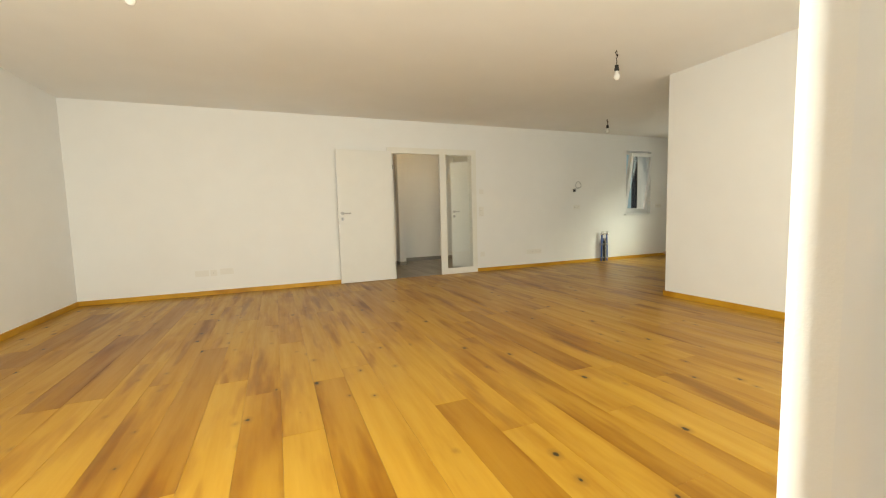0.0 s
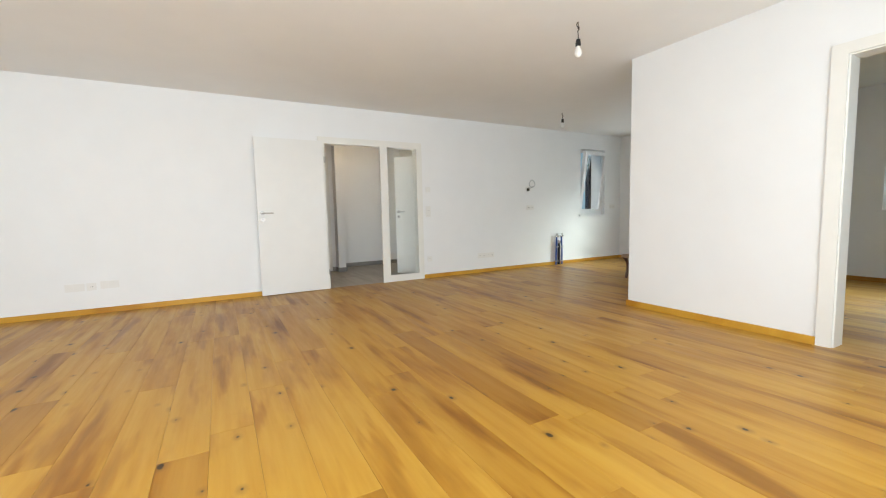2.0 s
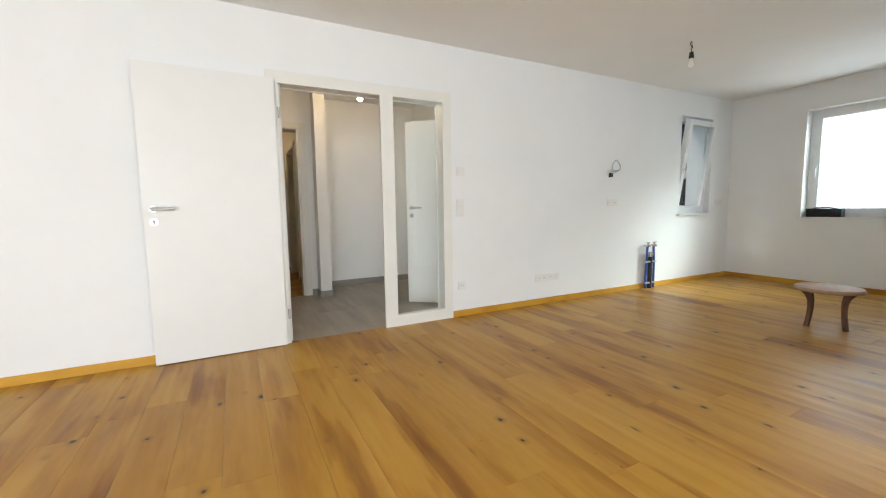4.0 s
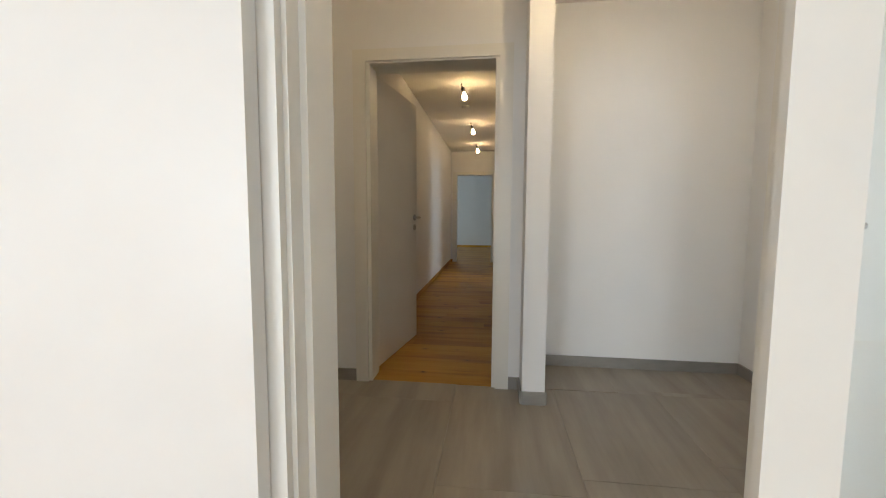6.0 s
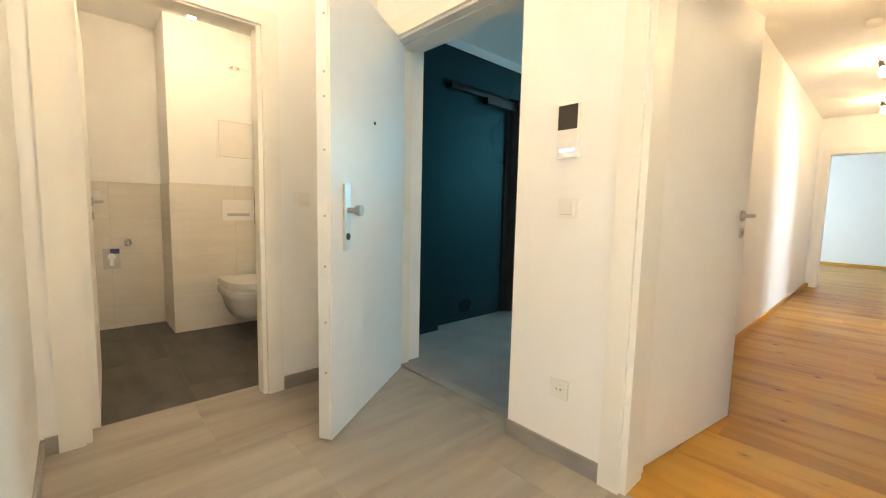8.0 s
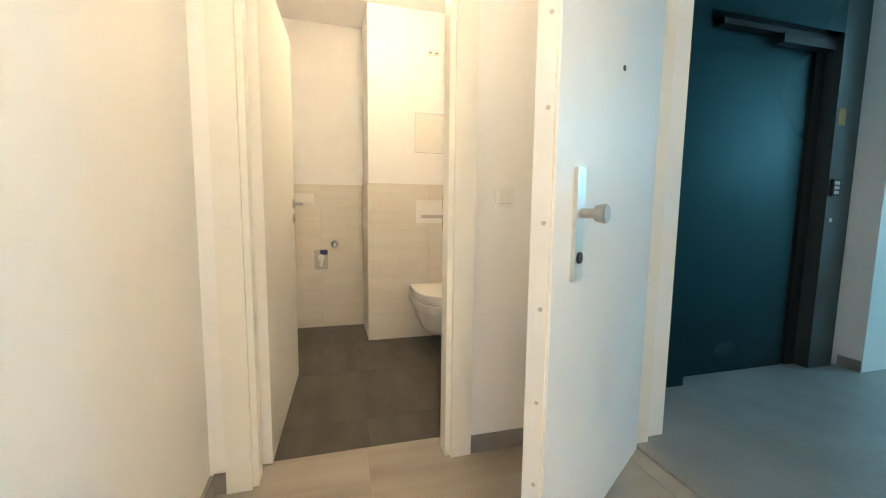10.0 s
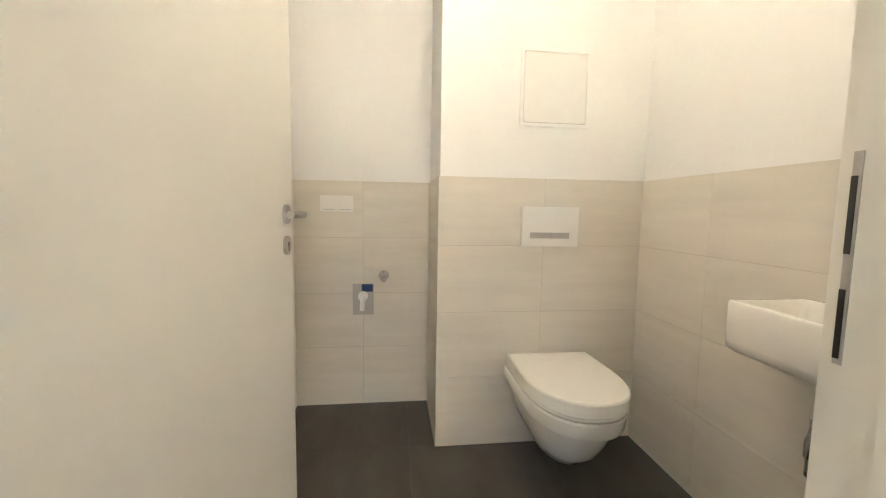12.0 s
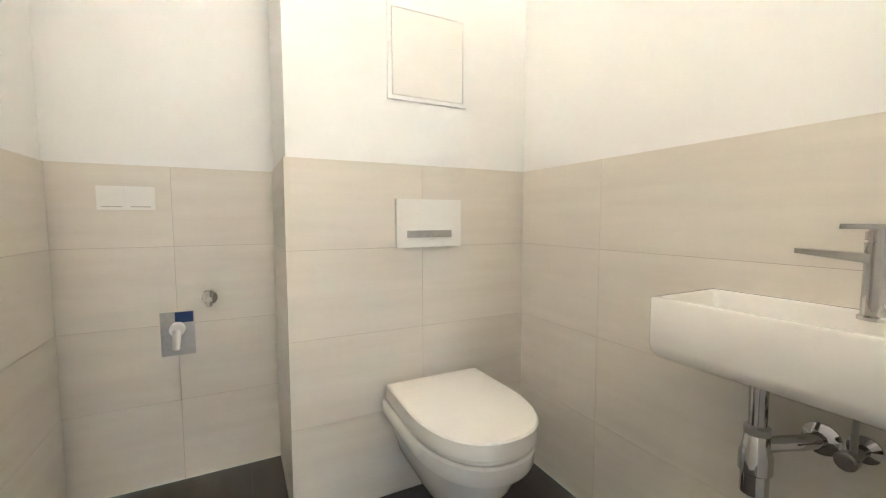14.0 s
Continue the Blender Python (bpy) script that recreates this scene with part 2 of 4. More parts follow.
def add_lathe(bm, profile, m=None, n=24):
    """Turns (radius, height) pairs round z."""
    rings = []
    for r, z in profile:
        rings.append([bm.verts.new((r * math.cos(2 * math.pi * i / n), r * math.sin(2 * math.pi * i / n), z)) for i in range(n)])
    for p, q in zip(rings, rings[1:]):
        for i in range(n):
            bm.faces.new((p[i], p[(i + 1) % n], q[(i + 1) % n], q[i]))
    bm.faces.new(list(reversed(rings[0])))
    bm.faces.new(rings[-1])
    if m is not None:
        bmesh.ops.transform(bm, matrix=m, verts=[v for ring in rings for v in ring])


def bevel(bm, width, segments=2, angle=40):
    es = [e for e in bm.edges if len(e.link_faces) == 2 and e.calc_face_angle(0) > radians(angle)]
    bmesh.ops.bevel(bm, geom=es, offset=width, segments=segments, affect="EDGES", clamp_overlap=True)


def mesh_of(name, bm, mat, smooth=True):
    bmesh.ops.recalc_face_normals(bm, faces=bm.faces)
    me = bpy.data.meshes.new(name)
    bm.to_mesh(me)
    bm.free()
    me.materials.append(mat)
    if smooth:
        me.polygons.foreach_set("use_smooth", [True] * len(me.polygons))
        me.set_sharp_from_angle(angle=radians(35))
    return me


def part(name, bm, mat, parent=None, label=""):
    ob = new(name, mesh_of(name, bm, mat))
    if parent is not None:
        ob.parent = parent
    if label:
        tagged(ob, label)
    return ob


def block(name, x0, x1, y0, y1, z0, z1, mat, parent=None, label="", edge=0.0, segments=2):
    bm = bmesh.new()
    add_box(bm, x0, x1, y0, y1, z0, z1)
    if edge:
        bevel(bm, edge, segments)
    return part(name, bm, mat, parent, label)


def empty(name, m, label, category, group="", kind=""):
    ob = new(name)
    ob.matrix_world = m
    ob.empty_display_size = 0.1
    return tagged(ob, label, category, group, kind)


def wire(name, points, r, mat, parent=None, label="", res=3):
    cu = bpy.data.curves.new(name, "CURVE")
    cu.dimensions, cu.bevel_depth, cu.bevel_resolution, cu.resolution_u = "3D", r, res, 8
    sp = cu.splines.new("NURBS")
    sp.points.add(len(points) - 1)
    for p, c in zip(sp.points, points):
        p.co = (*c, 1)
    sp.use_endpoint_u, sp.order_u = True, 3
    tmp = bpy.data.objects.new(name, cu)
    me = bpy.data.meshes.new_from_object(tmp)
    bpy.data.objects.remove(tmp)
    me.materials.clear()
    me.materials.append(mat)
    ob = new(name, me)
    if parent is not None:
        ob.parent = parent
    if label:
        tagged(ob, label)
    return ob


def wall(name, x0, x1, y0, y1, label, openings=(), z1=2.515, z0=0.0, mat=None):
    """A wall along its longer side, with openings (from, to, bottom, top) cut through it."""
    bm = bmesh.new()
    alongx = (x1 - x0) > (y1 - y0)
    a0, a1 = (x0, x1) if alongx else (y0, y1)
    cuts = sorted({a0, a1, *[o[0] for o in openings], *[o[1] for o in openings]})
    for c0, c1 in zip(cuts, cuts[1:]):
        mid = (c0 + c1) / 2
        spans = [(z0, z1)]
        for o in openings:
            if o[0] < mid < o[1]:
                spans = [(z0, o[2])] * (o[2] > z0) + [(o[3], z1)]
        for s0, s1 in spans:
            if alongx:
                add_box(bm, c0, c1, y0, y1, s0, s1)
            else:
                add_box(bm, x0, x1, c0, c1, s0, s1)
    bmesh.ops.remove_doubles(bm, verts=bm.verts, dist=1e-5)
    seen = {}
    for f in list(bm.faces):
        key = tuple(round(c, 4) for c in f.calc_center_median())
        seen.setdefault(key, []).append(f)
    bmesh.ops.delete(bm, geom=[f for fs in seen.values() if len(fs) > 1 for f in fs], context="FACES_ONLY")
    ob = new(name, mesh_of(name, bm, mat or WALL, False))
    return tagged(ob, label, "wall", kind="structure")


# ---- structure ----
H = 2.515
wall("wall_main", -4.27, 2.3, 0, 0.17, "smooth white painted interior wall", [(0.0, 1.455, 0, 2.05)])
wall("wall_kitchen_north", 2.3, 6.47, 0, 0.35, "white kitchen wall with a small window", [(4.95, 5.64, 0.93, 2.21)])
wall("wall_west", -4.21, -4.06, -6.35, 0, "smooth white painted side wall of the living room")
wall("wall_south", -4.21, 6.47, -6.35, -6.0, "white outer wall with two wide balcony openings", [(-3.4, -1.18, 0, 2.32), (-0.4, 1.9, 0, 2.32)])
wall("wall_divider", 2.45, 2.6, -6.0, -2.94, "white partition wall with a doorway", [(-5.42, -4.56, 0, 2.02)])
wall("wall_kitchen_south", 2.6, 6.12, -3.09, -2.94, "white partition wall beside the kitchen")
wall("wall_east", 6.12, 6.47, -6.0, 0, "white outer wall with two windows", [(-2.1, -0.86, 0.87, 2.2), (-5.1, -3.87, 0.93, 2.2)])
wall("wall_hall_north", -0.735, 0.56, 1.80, 2.0, "cream-lit white hall wall with a doorway", [(-0.42, 0.42, 0, 2.03)])
wall("wall_entrance", -2.21, -0.735, 1.80, 2.10, "thick white wall round the entrance door", [(-1.99, -0.945, 0, 2.10)])
wall("wall_hall_stub", 0.56, 0.69, 1.60, 2.40, "narrow end of a white partition wall")
wall("wall_niche", 0.69, 2.2, 2.25, 2.40, "white back wall of the hall niche")
wall("wall_hall_east", 2.08, 2.2, 0.17, 2.25, "white hall wall with a doorway", [(0.22, 1.12, 0, 2.0)])
wall("wall_closet_north", 2.2, 3.6, 2.25, 2.40, "plain white wall of a side room")
wall("wall_closet_east", 3.6, 3.75, 0.35, 2.40, "plain white wall of a side room")
wall("wall_toilet_east", -2.21, -2.09, 0.17, 1.80, "white hall wall with the toilet doorway", [(0.30, 1.095, 0, 2.0)])
wall("wall_toilet_north", -4.27, -2.21, 1.84, 2.10, "white toilet wall above beige tiles")
wall("wall_toilet_west", -4.27, -4.12, 0.17, 1.84, "white toilet wall above beige tiles")
wall("wall_toilet_shaft", -4.12, -3.665, 0.895, 1.84, "white pipe shaft boxed out behind the toilet")
wall("wall_corridor_west", -0.735, -0.585, 2.0, 8.6, "white corridor wall")
wall("wall_corridor_east", 0.52, 0.67, 2.4, 8.6, "white corridor wall with doorways", [(3.05, 3.9, 0, 2.0), (5.75, 6.6, 0, 2.0)])
wall("wall_corridor_end", -3.0, 2.6, 8.6, 8.75, "white end wall of the corridor with a doorway", [(-0.47, 0.36, 0, 2.0)])
wall("wall_far_north", -3.0, 2.6, 13.0, 13.15, "pale wall of the room past the corridor")
wall("wall_far_west", -3.15, -3.0, 8.6, 13.15, "pale wall with a window", [(10.2, 11.8, 0.6, 2.2)])
wall("wall_far_east", 2.6, 2.75, 8.6, 13.15, "plain pale wall of the far room")
wall("wall_side_east", 2.6, 2.75, 2.4, 8.6, "plain white wall of a side room")
wall("wall_side_divider", 0.67, 2.6, 4.7, 4.82, "plain white wall between side rooms")
wall("wall_lift", -2.60, -2.42, 2.10, 3.96, "grey-white stairwell wall round the lift", [(2.50, 3.74, 0, 2.16)])
wall("wall_stairs_north", -2.60, -2.25, 3.96, 4.35, "grey-white stairwell wall")
wall("wall_stairs_west", -2.40, -2.25, 4.35, 6.5, "grey-white stairwell wall")
wall("wall_stairs_far", -2.4, -0.735, 6.5, 6.65, "grey-white stairwell end wall with a high window", [(-1.9, -1.0, 1.45, 2.35)])

bm = bmesh.new()
add_box(bm, -4.27, 6.47, -6.35, 0.35, H, H + 0.25)
add_box(bm, -4.27, 3.75, 0.35, 13.15, H, H + 0.25)
tagged(part("ceiling", bm, CEIL), "matt white painted ceiling", "ceiling", kind="structure")

# underfloor under the boards and tiles
tagged(block("floor", -4.06, 6.12, -6.0, 0.012, -0.2, -0.012, JOINT), "oak board floor of the living room and kitchen", "floor", kind="structure")
tagged(block("floor_hall", -2.235, 2.2, 0.013, 1.82, -0.2, -0.008, GROUT), "grey-brown streaked tile floor of the hall", "floor", kind="structure")
tagged(block("floor_niche", 0.56, 2.2, 1.82, 2.25, -0.2, -0.008, GROUT), "grey-brown streaked tile floor of the niche", "floor", kind="structure")
tagged(block("floor_toilet", -4.12, -2.2355, 0.17, 1.84, -0.2, -0.008, DGROUT), "dark grey tile floor of the toilet", "floor", kind="structure")
tagged(block("floor_corridor", -0.735, 2.75, 1.8205, 13.15, -0.2, -0.012, JOINT), "oak board floor of the corridor", "floor", kind="structure")
tagged(block("floor_far_room", -3.0, -0.736, 8.6, 13.15, -0.2, -0.012, JOINT), "oak board floor of the far room", "floor", kind="structure")
tagged(block("floor_stairs", -2.6, -0.736, 1.95, 6.65, -0.2, 0.0, STAIRTILE), "dull grey tiled landing outside the entrance door", "floor", kind="structure")
tagged(block("floor_entrance", -1.99, -0.945, 1.8205, 1.9495, -0.2, 0.0, HTILE), "grey-brown tile strip in the entrance doorway", "floor", kind="structure")
tagged(block("floor_closet", 2.2, 3.6, 0.35, 2.25, -0.2, 0.0, HTILE), "grey tile floor of a side room", "floor", kind="structure")
tagged(block("balcony", -5.0, 1.0, -8.2, -6.35, -0.3, -0.03, CONCRETE), "grey concrete balcony slab outside the opening", "balcony", kind="structure")
tagged(block("balcony_sill", -3.4, -1.18, -6.35, -6.0, -0.2, 0.004, PVC), "white threshold of the balcony opening", "sill", kind="structure")
tagged(block("ground", -900, 900, -900, 900, -3.6, -3.4, GRASS), "green lawn far below the windows", "ground", kind="structure")


def skirting(name, x0, x1, y0, y1, mat, label, h=0.058):
    bm = bmesh.new()
    add_box(bm, x0, x1, y0, y1, 0.0, h)
    bevel(bm, 0.003, 1)
    return tagged(part(name, bm, mat), label, "baseboard", kind="structure")


OAKB, TILEB = "oak strip along the foot of the wall", "grey tile strip along the foot of the wall"
for args in ((-4.06, -0.075, -0.016, 0), (1.455 + 0.035, 6.12, -0.016, 0)):
    skirting("baseboard", *args, TRIM, OAKB)
skirting("baseboard", 2.45, 6.10, -2.94, -2.924, TRIM, OAKB)
skirting("baseboard", 2.6, 6.10, -3.106, -3.09, TRIM, OAKB)
for args in ((-4.06, -4.044, -6.0, -0.016), (6.104, 6.12, -2.92, -0.016), (6.104, 6.12, -6.0, -3.106), (2.434, 2.45, -4.49, -2.924), (2.434, 2.45, -6.0, -5.49)):
    skirting("baseboard", *args, TRIMY, OAKB)
for args in ((-0.585, -0.569, 2.02, 8.6), (0.504, 0.52, 2.02, 2.98), (0.504, 0.52, 3.97, 5.68), (0.504, 0.52, 6.67, 8.6)):
    skirting("baseboard", *args, TRIMY, OAKB)
for args in ((-0.569, -0.54, 8.584, 8.6), (0.43, 0.504, 8.584, 8.6), (-3.0, 2.6, 12.984, 13.0)):
    skirting("baseboard", *args, TRIM, OAKB)
for args in ((-0.945, -0.49, 1.788, 1.80), (0.49, 0.56, 1.788, 1.80), (0.56, 0.69, 1.588, 1.60), (0.702, 2.07, 2.238, 2.25), (-2.08, -0.075, 0.17, 0.182),
             (1.53, 2.08, 0.17, 0.182)):
    skirting("tile_baseboard", *args, HBASE, TILEB, 0.075)
for args in ((0.548, 0.56, 1.60, 1.788), (0.69, 0.702, 1.60, 2.25), (2.068, 2.08, 1.21, 2.238), (-2.09, -2.078, 1.165, 1.80), (-2.09, -2.078, 0.182, 0.225)):
    skirting("tile_baseboard", *args, HBASE, TILEB, 0.075)
skirting("tile_baseboard", -2.42, -2.408, 2.10, 2.32, HBASE, TILEB, 0.075)
skirting("tile_baseboard", -2.38, -2.25, 3.948, 3.96, HBASE, TILEB, 0.075)


# ---- doors ----
def door_set(name, m, w, h, t, label, arch=0.068, back=True, casing_front=0.018, kind="structure"):
    """A lined doorway. Local x along the opening from its left jamb, y into the wall from its front face."""
    d = empty(name, m, label, "door", kind=kind)
    lin = 0.022
    for nm, a in (("jamb", (0, lin, 0.0, t)), ("jamb", (w - lin, w, 0.0, t))):
        block(nm, a[0], a[1], a[2], a[3], 0, h, FRAME, d, edge=0.002)
    block("head", lin, w - lin, 0.0, t, h - lin, h, FRAME, d, edge=0.002)
    for y0, y1, on in ((-casing_front, -0.0005, True), (t + 0.0005, t + casing_front, back)):
        if on:
            block("architrave", -arch, 0.012, y0, y1, 0, h - 0.012 + arch, FRAME, d, edge=0.005)
            block("architrave", w - 0.012, w + arch, y0, y1, 0, h - 0.012 + arch, FRAME, d, edge=0.005)
            block("architrave", 0.012, w - 0.012, y0, y1, h - 0.012, h - 0.012 + arch, FRAME, d, edge=0.005)
    return d


def stop_strip(d, w, h, y0, y1):
    for a in ((0.022, 0.034), (w - 0.034, w - 0.022)):
        block("stop", a[0], a[1], y0, y1, 0, h - 0.022, FRAME, d, edge=0.003)
    block("stop", 0.034, w - 0.034, y0, y1, h - 0.034, h - 0.022, FRAME, d, edge=0.003)


def lever(parent, x, side, z, toward, s):
    """A lever handle with round roses; side is the face's y, s its outward sign, toward the way the lever points."""
    y = side
    bm = bmesh.new()
    add_cyl(bm, (x, y, z), (x, y + s * 0.009, z), 0.026, n=28)
    add_cyl(bm, (x, y + s * 0.009, z), (x, y + s * 0.048, z), 0.0095)
    bm2 = bmesh.new()
    add_cyl(bm2, (x - toward * 0.008, y + s * 0.048, z), (x + toward * 0.125, y + s * 0.048, z), 0.0098)
    bevel(bm2, 0.003, 2)
    h = part("handle", bm, STEEL, parent, "brushed steel lever handle on a round rose")
    part("lever", bm2, STEEL, h)
    bm3 = bmesh.new()
    add_cyl(bm3, (x, y, z - 0.085), (x, y + s * 0.008, z - 0.085), 0.026, n=28)
    k = part("key_rose", bm3, STEEL, parent, "round steel keyhole rose")
    bm4 = bmesh.new()
    add_cyl(bm4, (x, y + s * 0.008, z - 0.081), (x, y + s * 0.0088, z - 0.081), 0.006, n=14)
    add_box(bm4, x - 0.003, x + 0.003, min(y + s * 0.008, y + s * 0.0088), max(y + s * 0.008, y + s * 0.0088), z - 0.1, z - 0.081)
    part("keyhole", bm4, BLACK, k)


def leaf(parent, m, w, h, t=0.04, mat=None, handle=True, hz=1.06, label=""):
    """A door leaf that hangs at its local origin and reaches along +x; its faces lie at y = 0 and y = -t."""
    bm = bmesh.new()
    add_box(bm, 0, w, -t, 0, 0.007, h)
    bevel(bm, 0.003, 2)
    lf = part("door_leaf", bm, mat or DOOR, parent, label)
    lf.matrix_basis = m
    if handle:
        lever(lf, w - 0.058, 0.0, hz, -1, 1)
        lever(lf, w - 0.058, -t, hz, -1, -1)
        block("latch_plate", w - 0.0005, w + 0.0015, -t * 0.75, -t * 0.25, hz - 0.16, hz + 0.08, STEEL, lf)
    return lf


def hinge(parent, x, y, z):
    bm = bmesh.new()
    add_cyl(bm, (x, y, z - 0.04), (x, y, z + 0.04), 0.008)
    bevel(bm, 0.002, 1)
    part("hinge", bm, STEEL, parent)


# living room door with its glazed side panel
d1 = empty("door_1", pose(0, 0, 0), "white glazed door set with the leaf folded back against the wall", "door", kind="structure")
for nm, a in (("jamb", (-0.0, 0.022, -0.0, 0.17)), ("jamb", (1.433, 1.455, 0.0, 0.17))):
    block(nm, *a, 0, 2.05, FRAME, d1, edge=0.002)
block("head", 0.022, 1.433, 0.0, 0.17, 2.022, 2.05, FRAME, d1, edge=0.002)
for y0, y1, e in ((-0.022, -0.0005, 0.0), (0.1705, 0.19, 1.0)):
    block("architrave", -0.07, 0.012 - 0.008 * e, y0, y1, 0, 2.09, FRAME, d1, edge=0.005)
    block("architrave", 1.40 + 0.025 * e, 1.488, y0, y1, 0, 2.09, FRAME, d1, edge=0.005)
    block("architrave", 0.012 - 0.008 * e, 1.40 + 0.025 * e, y0, y1, 2.0 + 0.012 * e, 2.09, FRAME, d1, edge=0.005)
block("architrave", 0.925, 1.40, -0.022, -0.0005, 0, 0.10, FRAME, d1, edge=0.005)
block("architrave", 0.81, 0.925, -0.022, -0.0005, 0, 2.0, FRAME, d1, edge=0.005)
block("mullion", 0.832, 0.905, 0.0, 0.05, 0, 2.022, FRAME, d1, edge=0.003)
block("panel_base", 0.905, 1.433, 0.0, 0.075, 0, 0.09, FRAME, d1, edge=0.003)
pane = block("pane", 0.9055, 1.4325, 0.034, 0.042, 0.09, 2.022, GLASS, d1, "clear glass panel")
pane.visible_shadow = False
block("stop", 0.022, 0.036, 0.045, 0.17, 0, 2.022, FRAME, d1, edge=0.003)
block("stop", 0.036, 0.832, 0.045, 0.075, 2.008, 2.022, FRAME, d1, edge=0.003)
block("strike_plate", 0.8298, 0.8318, 0.006, 0.03, 0.93, 1.15, STEEL, d1, "steel strike plate")
lf = leaf(d1, pose(-0.018, -0.066, 0, 0, 0, 181.2), 0.847, 2.02, hz=1.07, label="flat white lacquered door leaf")
for z in (0.24, 1.78):
    hinge(d1, 0.010, -0.036, z)

# doorway to the room beside the kitchen
door_set("door_2", pose(2.45, -4.56, 0, 0, 0, -90), 0.86, 2.02, 0.15, "white lined open doorway with no leaf in view", 0.075)

# corridor door, opened into the corridor
d3 = door_set("door_3", pose(-0.42, 1.80, 0), 0.84, 2.03, 0.20, "white door opened into the oak-floored corridor")
block("stop", 0.022, 0.034, 0.0, 0.15, 0, 2.008, FRAME, d3, edge=0.003)
block("stop", 0.806, 0.818, 0.0, 0.15, 0, 2.008, FRAME, d3, edge=0.003)
leaf(d3, pose(-0.03, 0.222, 0, 0, 0, 81.5), 0.82, 2.015, label="flat white door leaf with steel handles")
for z in (0.24, 1.74):
    hinge(d3, 0.0, 0.228, z)

# toilet door, opened into the toilet
d4 = door_set("door_4", pose(-2.09, 0.30, 0, 0, 0, 90), 0.795, 2.0, 0.12, "white door opened into the small toilet", 0.075)
block("stop", 0.022, 0.034, 0.0, 0.075, 0, 1.978, FRAME, d4, edge=0.003)
block("stop", 0.761, 0.773, 0.0, 0.075, 0, 1.978, FRAME, d4, edge=0.003)
leaf(d4, pose(0.0255, 0.1215, 0, 0, 0, 87.5), 0.908, 1.985, label="flat cream-white door leaf with steel handles")

sp = block("strike_plate", 0.7712, 0.7725, 0.1115, 0.1185, 0.95, 1.13, STEEL, d4, "brushed steel strike plate", edge=0.0008)
for z0, z1 in ((1.045, 1.11), (0.955, 1.015)):
    block("slot", 0.7706, 0.7711, 0.1135, 0.1185, z0, z1, BLACK, sp, "dark latch slot")

# side door of the hall, half open
d5 = door_set("door_5", pose(2.08, 1.12, 0, 0, 0, -90), 0.90, 2.0, 0.12, "white side door standing half open")
leaf(d5, pose(0.875, -0.02, 0, 0, 0, 231), 0.89, 1.985, label="flat white door leaf with a steel handle")

# side rooms off the corridor
for i, (y0, lab) in enumerate(((3.05, "white doorway to a dim side room"), (5.75, "white doorway to a daylit side room"))):
    door_set("door_%d" % (6 + i), pose(0.52, y0 + 0.85, 0, 0, 0, -90), 0.85, 2.0, 0.15, lab)
door_set("door_8", pose(-0.47, 8.6, 0), 0.83, 2.0, 0.15, "white doorway at the end of the corridor")

# entrance door
d9 = empty("door_9", pose(-1.99, 1.80, 0), "pale grey-white security door standing open to the landing", "door", kind="structure")
for a in ((0.0, 0.05), (1.005, 1.045)):
    block("jamb", a[0], a[1], 0.07, 0.17, 0, 2.10, FRAME, d9, edge=0.004)
block("head", 0.05, 1.005, 0.06, 0.17, 2.05, 2.10, FRAME, d9, edge=0.004)
for a in ((-0.06, 0.03, 0, 2.17),):
    block("architrave", a[0], a[1], -0.02, -0.0005, a[2], a[3], FRAME, d9, edge=0.006)
block("architrave", 0.03, 1.06, -0.02, -0.0005, 2.07, 2.17, FRAME, d9, edge=0.006)
block("architrave", 0.04, 1.005, 0.0, 0.06, 2.055, 2.0995, FRAME, d9, edge=0.006)
block("threshold", 0.05, 1.005, 0.10, 0.17, -0.001, 0.012, HBASE, d9, "low grey threshold strip", edge=0.003)
L9 = 0.90
turn9 = math.degrees(math.atan2(1.093 - 1.875, -1.416 + 1.93))
lf9 = leaf(d9, pose(0.0767, 0.086, 0, 0, 0, turn9), L9, 2.07, 0.064, FRONT, False, label="thick pale laminate security leaf")
bm = bmesh.new()
add_box(bm, L9 - 0.158, L9 - 0.106, 0.0, 0.012, 0.86, 1.165)
bevel(bm, 0.006, 2)
plate = part("handle_plate", bm, ALU, lf9, "long steel plate with a knob")
bm = bmesh.new()
add_cyl(bm, (L9 - 0.132, 0.010, 1.045), (L9 - 0.132, 0.055, 1.045), 0.013)
add_cyl(bm, (L9 - 0.132, 0.05, 1.045), (L9 - 0.132, 0.082, 1.045), 0.021, 0.027)
bevel(bm, 0.004, 2)
part("knob", bm, STEEL, plate)
bm = bmesh.new()
add_cyl(bm, (L9 - 0.132, 0.010, 0.925), (L9 - 0.132, 0.017, 0.925), 0.016)
part("cylinder", bm, BLACK, plate)
bm = bmesh.new()
add_cyl(bm, (L9 - 0.132, -0.064, 1.045), (L9 - 0.132, -0.12, 1.045), 0.011)
add_cyl(bm, (L9 - 0.132, -0.113, 1.045), (L9 - 0.235, -0.113, 1.045), 0.011)
part("handle", bm, STEEL, lf9, "steel lever on the outer face")
block("handle_plate", L9 - 0.155, L9 - 0.11, -0.073, -0.064, 0.86, 1.16, STEEL, lf9, edge=0.003)
bm = bmesh.new()
add_cyl(bm, (L9 * 0.5, 0.0, 1.50), (L9 * 0.5, 0.004, 1.50), 0.009)
part("peephole", bm, BLACK, lf9, "small dark peephole")
block("seal", L9 - 0.001, L9 + 0.004, -0.014, -0.008, 0.01, 2.07, PLASTIC, lf9)
